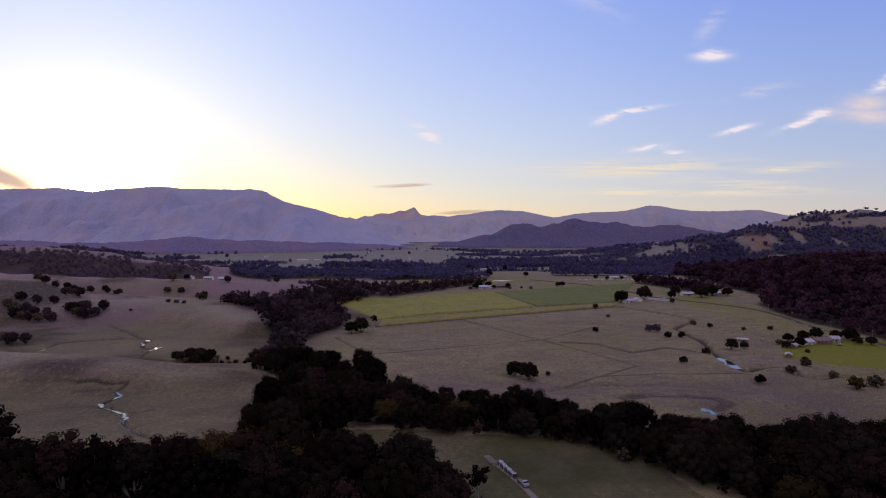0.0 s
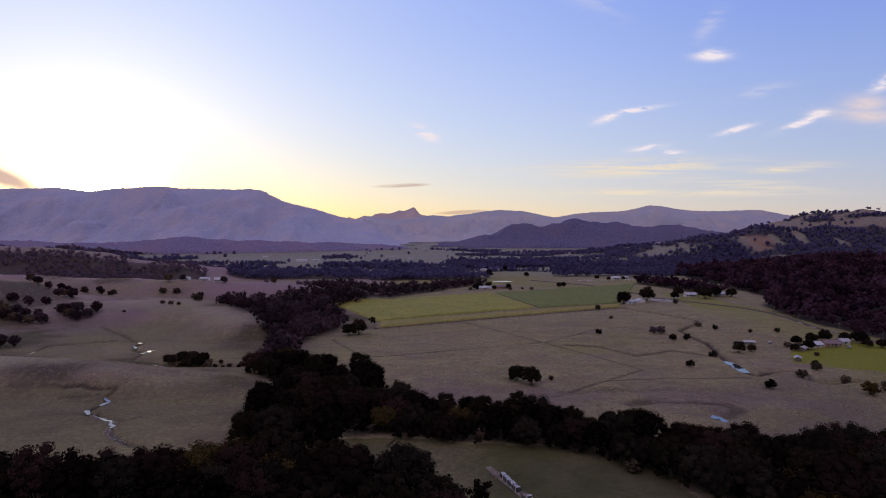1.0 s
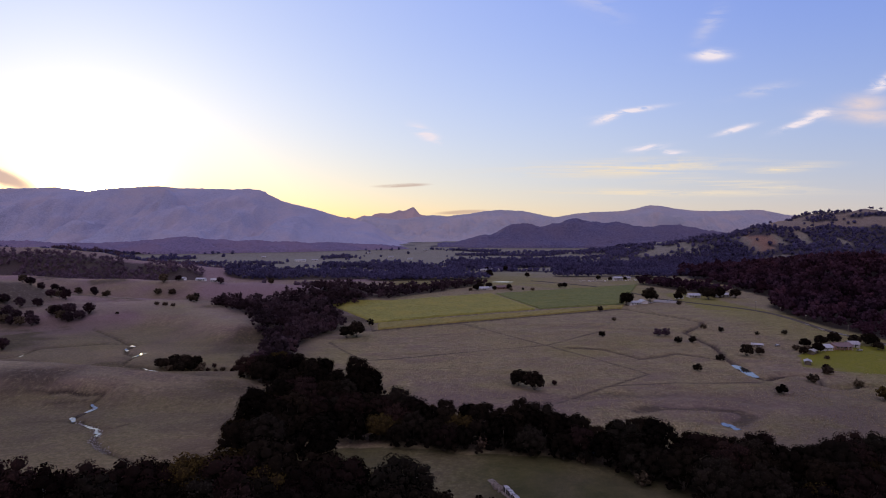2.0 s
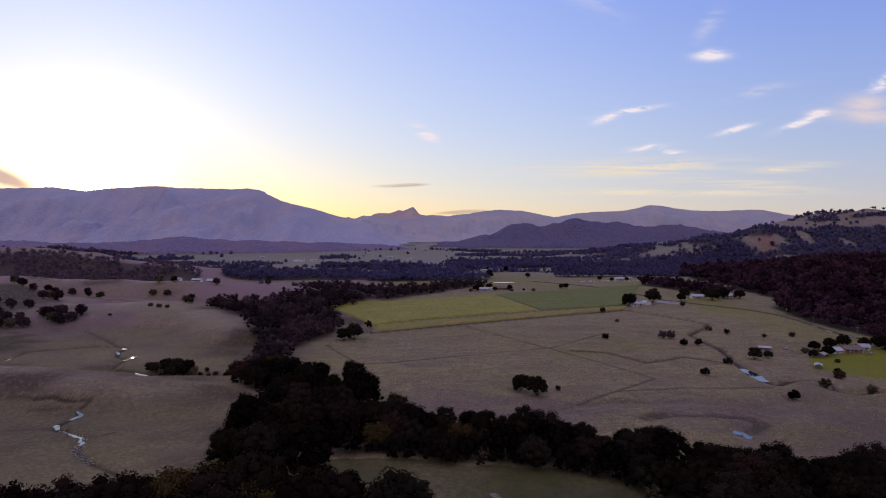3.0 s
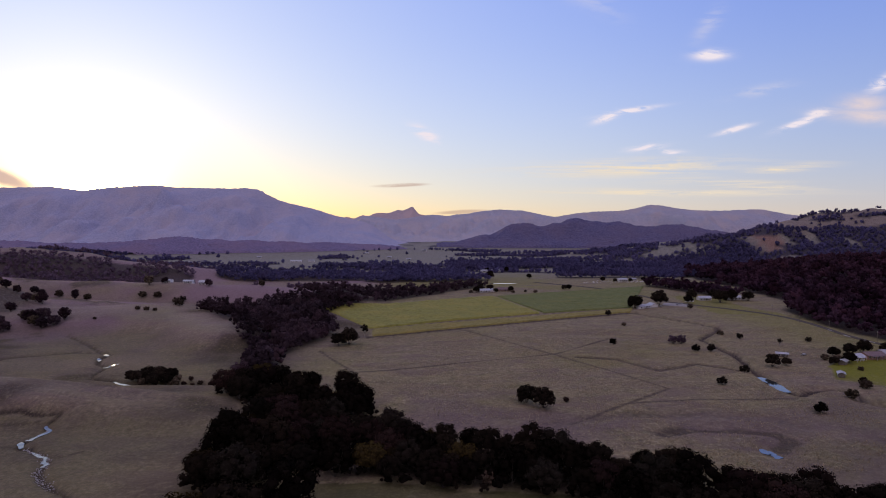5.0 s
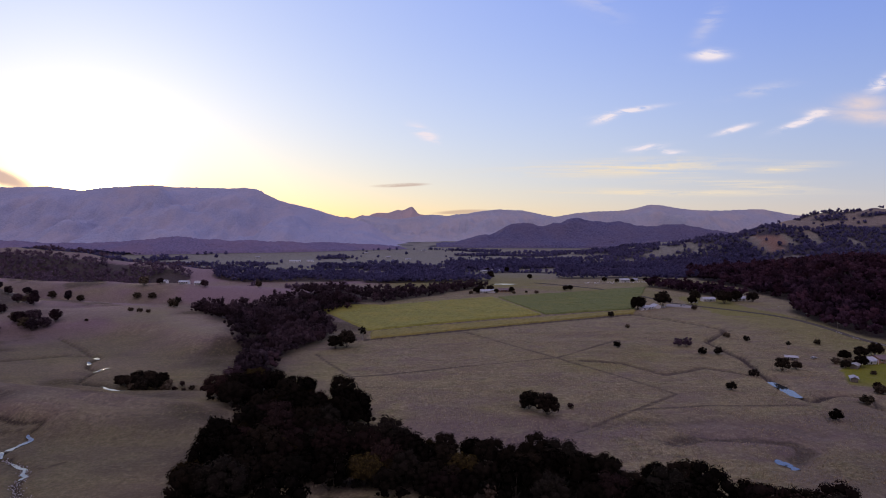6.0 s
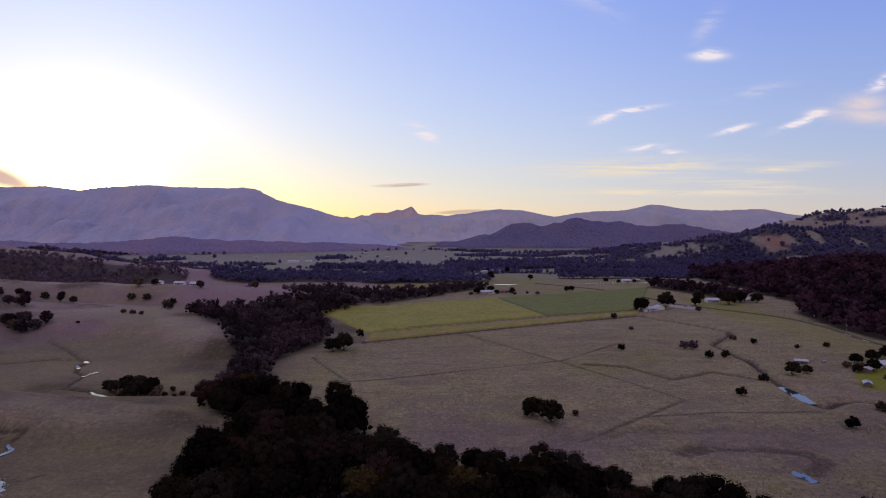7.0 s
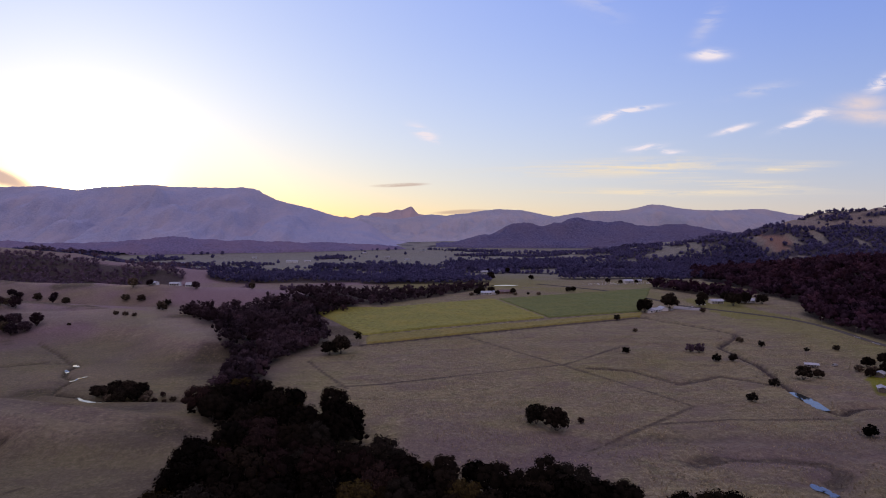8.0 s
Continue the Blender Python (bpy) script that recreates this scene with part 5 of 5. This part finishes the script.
def house(x, y, turn, length, width, wall, rise, wall_mat, roof_mat, label, name="house", category="house", verandah=True, windows=4):
    """A low farm building: walls with gables, a pitched roof, windows, a door and a verandah."""
    thing = new(name)
    bm = boxes((-length / 2, length / 2, -width / 2, width / 2, -1.2, wall))
    for sx in (-length / 2 + 0.01, length / 2 - 0.01):
        vs = [bm.verts.new((sx, -width / 2, wall)), bm.verts.new((sx, width / 2, wall)), bm.verts.new((sx, 0, wall + rise))]
        bm.faces.new(vs)
    part("wall", bm, wall_mat, thing)
    part("roof", gable_roof(length, width, wall, rise), roof_mat, thing)
    for side in (-1, 1):
        for k in range(windows):
            wx = -length / 2 + length * (k + 0.5) / windows
            yy = side * width / 2
            frame_ob = part("window", boxes((wx - 0.75, wx + 0.75, yy - 0.06, yy + 0.06, 0.95, 1.05), (wx - 0.75, wx + 0.75, yy - 0.06, yy + 0.06, 2.05, 2.15),
                                            (wx - 0.75, wx - 0.65, yy - 0.06, yy + 0.06, 1.05, 2.05), (wx + 0.65, wx + 0.75, yy - 0.06, yy + 0.06, 1.05, 2.05)), WHITE_WALL, thing)
            part("pane", boxes((wx - 0.65, wx + 0.65, yy - 0.03, yy + 0.03, 1.05, 2.05)), GLASS, frame_ob)
    part("door", boxes((length * 0.02, length * 0.02 + 0.9, -width / 2 - 0.05, -width / 2 + 0.05, 0.0, 2.05)), DARK_TRIM, thing)
    if verandah:
        part("verandah_roof", boxes((-length * 0.4, length * 0.4, -width / 2 - 2.4, -width / 2 + 0.05, wall - 0.35, wall - 0.22)), roof_mat, thing)
        for k in range(4):
            px = -length * 0.38 + length * 0.76 * k / 3
            part("post", boxes((px - 0.06, px + 0.06, -width / 2 - 2.3, -width / 2 - 2.18, -0.8, wall - 0.34)), WHITE_WALL, thing)
    thing.matrix_basis = pose(x, y, float(height(x, y)) + 0.1, 0, 0, turn)
    return tagged(thing, label, category, "farm buildings")


white = "white weatherboard farmhouse with a pale sheet-metal roof"
house(226, 696, 12, 12, 7, 2.6, 1.2, WHITE_WALL, WHITE_ROOF, white + " under a big tree")
house(238, 703, 100, 10, 7, 2.8, 1.4, WHITE_WALL, WHITE_ROOF, "white farm outbuilding beside a big dark tree", windows=2)
house(219, 688, 10, 7, 5, 2.5, 0.8, WHITE_WALL, GREY_ROOF, "small grey-roofed farm shed in pasture", "shed", "shed", False, 1)
house(322, 760, 5, 15, 8, 3.0, 1.8, WHITE_WALL, WHITE_ROOF, white + " beside the road")
house(360, 763, -8, 15, 8, 3.2, 2.0, WHITE_WALL, WHITE_ROOF, white + " by the wooded hill")
house(298, 745, 20, 8, 5, 2.5, 1.0, WHITE_WALL, GREY_ROOF, "small pale shed at the roadside", "shed", "shed", False, 1)
house(235, 450, -25, 7, 3.6, 2.2, 0.7, TIMBER, WHITE_ROOF, "low timber shed with a white sheet roof in pasture", "shed", "shed", False, 2)
house(278, 440, 8, 9, 7, 2.6, 1.3, WHITE_WALL, WHITE_ROOF, "white farmhouse with a pale sheet-metal roof beside a paddock")
house(292, 443, 5, 13, 8, 2.7, 1.6, BRICK_WALL, RED_ROOF, "brick house with a faded red roof beside a paddock")
house(307, 451, -10, 7, 6, 2.7, 1.4, WHITE_WALL, GREY_ROOF, "grey-roofed outbuilding beside the bright paddock", windows=2)
house(262, 428, 40, 6, 4, 2.3, 0.8, TIMBER, WHITE_ROOF, "small white-roofed shed by the paddock corner", "shed", "shed", False, 1)
house(240, 398, 60, 6, 3.5, 2.2, 0.7, TIMBER, GREY_ROOF, "small grey-roofed shed near the creek", "shed", "shed", False, 1)
house(-288, 754, 6, 11, 7, 2.8, 2.0, WHITE_WALL, WHITE_ROOF, white + " on the ridge top")
house(-307, 755, 0, 11, 7, 2.6, 1.2, WHITE_WALL, WHITE_ROOF, "long white farmhouse on the ridge top")
house(-330, 752, -10, 9, 6, 2.6, 1.2, WHITE_WALL, GREY_ROOF, "small grey-roofed house on the ridge top", windows=2)
house(59, 850, 15, 15, 9, 3.0, 1.8, WHITE_WALL, WHITE_ROOF, white + " near the crop")
house(70, 856, 80, 11, 7, 2.8, 1.4, WHITE_WALL, GREY_ROOF, "grey-roofed farm shed among trees beyond the crop", windows=2)
house(88, 866, 5, 18, 9, 2.8, 1.8, BRICK_WALL, RED_ROOF, "red-roofed brick farm building beyond the crop")
house(110, 1212, 4, 26, 10, 3.2, 2.0, WHITE_WALL, WHITE_ROOF, "long white farm building on the valley floor")
house(84, 1206, 12, 14, 9, 3.0, 1.8, WHITE_WALL, GREY_ROOF, "grey-roofed farmhouse on the valley floor")
house(301, 1014, 10, 15, 9, 3.2, 2.0, WHITE_WALL, WHITE_ROOF, "white hall with a pale roof among rows of stones")
house(322, 1024, -5, 9, 7, 3.0, 1.6, WHITE_WALL, GREY_ROOF, "grey-roofed building beside the white hall")
house(400, 1130, 0, 22, 9, 3.0, 1.8, WHITE_WALL, WHITE_ROOF, "white house below the wooded hill")
house(-374, 1540, 8, 28, 10, 3.4, 1.8, WHITE_WALL, WHITE_ROOF, "long white farm shed on the far flats", "shed", "shed", False, 6)
house(-340, 1560, 8, 16, 9, 3.2, 1.6, WHITE_WALL, GREY_ROOF, "grey-roofed farm shed on the far flats", "shed", "shed", False, 4)
for x, y, length in ((-150, 1700, 14), (-60, 2050, 15), (-210, 2150, 16), (-430, 1960, 14), (-520, 1700, 13), (-90, 1620, 12), (-620, 1480, 12), (-240, 1900, 13)):
    house(x, y, 10 + x % 17, length, 8, 3.0, 1.8, WHITE_WALL, WHITE_ROOF if x % 2 else GREY_ROOF, "pale farmhouse on the far valley flats")
house(87, 231, 30, 8, 5, 2.5, 0.9, TIMBER, WHITE_ROOF, "white-roofed shed half hidden under creek trees", "shed", "shed", False, 2)


def long_shed(x, y, turn):
    """The long low white-roofed structure on the meadow track."""
    thing = new("long_shed")
    rng = random.Random(5)
    part("wall", boxes((-6.4, 6.4, -0.75, 0.75, -0.4, 1.5)), DARK_TRIM, thing)
    for k in range(11):
        x0 = -6.7 + k * 1.22
        tilt, out = rng.uniform(0, 0.16), rng.uniform(-0.18, 0.18)
        part("roof_sheet", boxes((x0, x0 + rng.uniform(0.85, 1.18), -0.95 + out, 0.62 + out, 1.52 + tilt, 1.58 + tilt)), WHITE_ROOF if k % 3 == 1 else GREY_ROOF, thing)
    for k in range(8):
        x0 = -6.2 + k * 1.75
        part("post", boxes((x0, x0 + 0.14, -1.06, -0.92, -0.4, 1.9 + rng.uniform(0, 0.5))), WHITE_WALL if k % 2 else TIMBER, thing)
    for sx in (-5, -1, 3):
        part("board", boxes((sx, sx + 2.2, -0.84, -0.77, 0.5, 0.75)), TIMBER, thing)
    thing.matrix_basis = pose(x, y, float(height(x, y)) + 0.15, 0, 0, turn)
    return tagged(thing, "long low shed with worn white roof sheets beside the track", "shed")


def wheel(parent, x, y, r, w):
    bm = bmesh.new()
    bmesh.ops.create_cone(bm, cap_ends=True, segments=14, radius1=r, radius2=r, depth=w, matrix=Matrix.Translation((x, y, r)) @ Matrix.Rotation(math.pi / 2, 4, "X"))
    t = part("wheel", bm, TYRE, parent)
    bm = bmesh.new()
    bmesh.ops.create_cone(bm, cap_ends=True, segments=10, radius1=r * 0.5, radius2=r * 0.5, depth=w + 0.06, matrix=Matrix.Translation((x, y, r)) @ Matrix.Rotation(math.pi / 2, 4, "X"))
    part("rim", bm, WHITE_ROOF, t)


def farm_truck(x, y, turn):
    thing = new("farm_truck")
    part("tray", boxes((-3.0, 0.6, -1.05, 1.05, 0.75, 0.9), (-3.0, -2.94, -1.05, 1.05, 0.9, 1.3), (-3.0, 0.6, -1.05, -1.0, 0.9, 1.3), (-3.0, 0.6, 1.0, 1.05, 0.9, 1.3)), TIMBER, thing)
    bm = boxes((0.7, 2.9, -0.98, 0.98, 0.6, 1.35), (0.75, 1.9, -0.9, 0.9, 1.35, 2.05))
    bmesh.ops.bevel(bm, geom=bm.edges[:], offset=0.09, segments=2, affect="EDGES")
    cab = part("cab", bm, WHITE_ROOF, thing)
    part("windscreen", boxes((1.9, 1.94, -0.8, 0.8, 1.42, 1.95)), GLASS, cab)
    part("chassis", boxes((-2.9, 2.7, -0.5, 0.5, 0.45, 0.75)), DARK_TRIM, thing)
    for wx in (-2.1, 2.0):
        for wy in (-0.95, 0.95):
            wheel(thing, wx, wy, 0.42, 0.26)
    thing.matrix_basis = pose(x, y, float(height(x, y)) + 0.28, 0, 0, turn)
    return tagged(thing, "white farm truck with a flat tray on the track", "truck")


def car(x, y, turn, mat, label):
    thing = new("car")
    bm = boxes((-2.1, 2.1, -0.85, 0.85, 0.35, 0.9), (-1.4, 1.0, -0.75, 0.75, 0.9, 1.42))
    bmesh.ops.bevel(bm, geom=bm.edges[:], offset=0.08, segments=2, affect="EDGES")
    body = part("body", bm, mat, thing)
    part("windscreen", boxes((0.98, 1.03, -0.65, 0.65, 0.95, 1.35)), GLASS, body)
    part("rear_window", boxes((-1.43, -1.38, -0.65, 0.65, 0.95, 1.35)), GLASS, body)
    for wx in (-1.3, 1.3):
        for wy in (-0.8, 0.8):
            wheel(thing, wx, wy, 0.33, 0.2)
    thing.matrix_basis = pose(x, y, float(height(x, y)) + 0.3, 0, 0, turn)
    return tagged(thing, label, "car", "parked cars")


long_shed(23.6, 209.0, -71)
farm_truck(27.8, 197.5, -70)
car(252, 453, 20, WHITE_ROOF, "white parked car in pasture beside a shed")
for x, y, t in ((271, 715, 80), (277, 720, 10), (246, 700, 30), (262, 432, 50), (300, 434, 12)):
    car(x, y, t, WHITE_ROOF, "pale parked car beside farm buildings")


def power_pole(x, y, turn):
    thing = new("power_pole")
    v, f = tube([(0, 0, -0.6), (0, 0, 5), (0, 0, 10.5)], [0.17, 0.15, 0.11], 8)
    part("pole", mesh_of("pole", v, f), TIMBER, thing)
    part("crossarm", boxes((-1.2, 1.2, -0.06, 0.06, 9.6, 9.75)), TIMBER, thing)
    for sx in (-1.05, -0.4, 0.4, 1.05):
        part("insulator", boxes((sx - 0.05, sx + 0.05, -0.05, 0.05, 9.75, 9.95)), WHITE_WALL, thing)
    thing.matrix_basis = pose(x, y, float(height(x, y)), 0, 0, turn)
    return tagged(thing, "weathered timber power pole beside the road", "power pole", "power poles")


for x, y in ((337, 640), (334, 590), (328, 540), (331, 490), (334, 446), (327, 400)):
    power_pole(x, y, 85)


def guard_rail(x, y, turn, length):
    thing = new("guard_rail")
    part("rail", boxes((-length / 2, length / 2, -0.05, 0.05, 0.45, 0.85), (-length / 2, length / 2, -0.08, -0.05, 0.55, 0.75)), WHITE_ROOF, thing)
    for k in range(5):
        px = -length / 2 + 0.3 + (length - 0.6) * k / 4
        part("post", boxes((px - 0.08, px + 0.08, 0.05, 0.2, -0.6, 0.8)), TIMBER, thing)
    thing.matrix_basis = pose(x, y, float(height(x, y)) + 0.2, 0, 0, turn)
    return tagged(thing, "pale metal guard rail along the road", "guard rail", "guard rails")


for x, y, a, n in ((332.5, 545, 84, 9), (329, 520, 88, 9), (332, 498, -80, 8), (335, 480, -82, 9), (335, 455, 88, 11)):
    guard_rail(x, y, a, n)

# ---------------------------------------------------------------- stones and tall grass
def rubble(name, line, count, low, high, mat, label, seed, category="stones", spread=None):
    """Many small stones strewn along a line of (x, y, half width)."""
    rng = np.random.default_rng(seed)
    vs, fs, off = [], [], 0
    for _ in range(count):
        k = int(rng.integers(len(line) - 1))
        p, q, s = line[k], line[k + 1], rng.uniform()
        hw = p[2] + (q[2] - p[2]) * s
        x, y = p[0] + (q[0] - p[0]) * s + rng.normal(0, hw * 0.5), p[1] + (q[1] - p[1]) * s + rng.normal(0, hw * 0.5)
        r = rng.uniform(low, high)
        v = ICO1[0] * (r * rng.uniform(0.7, 1.2, 3)) * rng.uniform(0.8, 1.15, (12, 1)) + (x, y, float(height(x, y)) + r * 0.3)
        vs.append(v), fs.append(ICO1[1] + off)
        off += 12
    me = mesh_of(name, np.concatenate(vs), np.concatenate(fs), False)
    me.materials.append(mat)
    tagged(new(name, me), label, category, kind="stuff")


PALE_STONE = mat_plain("pale_river_stone", (0.17, 0.165, 0.16), (0.42, 0.41, 0.40), 0.8, 0.5)
rubble("creek_stones", [(-170, 288, 0.9), (-164, 284, 1.2), (-157, 280, 1.8), (-152, 274, 1.9), (-149, 265, 2.2), (-142, 257, 2.0), (-134, 251, 2.2)], 300, 0.10, 0.34, PALE_STONE, "pale stones strewn along the stony creek bed", 601)
rubble("stone_pile", [(18, 220, 1.6), (20, 216, 1.2)], 60, 0.3, 0.9, GRAVEL, "heap of pale rubble at the end of the track", 602)
rubble("stone_rows", [(225, 985, 14), (270, 1002, 16), (310, 1000, 16), (350, 1018, 12)], 170, 0.3, 0.6, WHITE_WALL, "rows of small pale upright stones around the hall", 603)


def tufts(name, places, size, mat, label, seed):
    """Grass tussocks: a few blades each, fanned out."""
    rng = np.random.default_rng(seed)
    n = len(places)
    z = height(places[:, 0], places[:, 1])
    base = np.stack([places[:, 0], places[:, 1], z - 0.05], -1)
    vs, fs = [], []
    for k in range(4):
        a = rng.uniform(-1.1, 1.1, n)
        s = size * rng.uniform(0.6, 1.4, n)
        side = np.stack([np.cos(a), np.sin(a), np.zeros(n)], -1) * (s * 0.55)[:, None]
        lean = np.stack([-np.sin(a), np.cos(a), np.zeros(n)], -1) * (s * rng.uniform(-0.4, 0.4, n))[:, None]
        tip = base + lean + np.stack([np.zeros(n), np.zeros(n), s], -1)
        vs += [base - side, base + side, tip + side * 0.35, tip - side * 0.45]
    v = np.stack(vs, 1).reshape(-1, 3)
    i = (np.arange(n * 4) * 4)[:, None]
    f = np.concatenate([i + [0, 1, 2], i + [0, 2, 3]], 0)
    me = mesh_of(name, v, f)
    up = np.tile((0.0, -0.35, 0.94), (len(v), 1)) + rng.normal(0, 0.2, (len(v), 3))
    me.normals_split_custom_set_from_vertices((up / np.linalg.norm(up, axis=1, keepdims=True)).tolist())
    me.materials.append(mat)
    tagged(new(name, me), label, "grass", kind="stuff")


TUFT_DRY = mat_crop("dry_tussock", (0.200, 0.168, 0.110), (0.370, 0.315, 0.200))
TUFT_RANK = mat_crop("rank_sedge", (0.085, 0.070, 0.058), (0.165, 0.135, 0.105))
rng_t = np.random.default_rng(71)
p = jitter_grid(-55, 330, 262, 560, 2.0, rng_t)
c = cover(p[:, 0], p[:, 1], np.zeros(len(p)))
keep = (rng_t.uniform(0, 1, len(p)) < 0.85 * smooth(-0.25, 0.2, fbm(p[:, 0] / 16, p[:, 1] / 9, 75, 3))) & (c[:, 0] < 0.6) & (c[:, 1] < 0.5) & (np.abs(p[:, 0]) < 0.75 * p[:, 1] + 20)
tufts("pasture_tussocks", p[keep], 0.44, TUFT_DRY, "dry tan grass tussocks over the pasture", 72)
p = jitter_grid(-260, 340, 240, 660, 1.6, rng_t)
c = cover(p[:, 0], p[:, 1], np.zeros(len(p)))
keep = (rng_t.uniform(0, 1, len(p)) < 0.6 * smooth(0.7, 0.95, c[:, 1])) & ~((p[:, 1] < 264) & (p[:, 0] > -120))
tufts("rank_sedge", p[keep], 0.45, TUFT_RANK, "dark rank sedge along drains and old creek beds", 73)
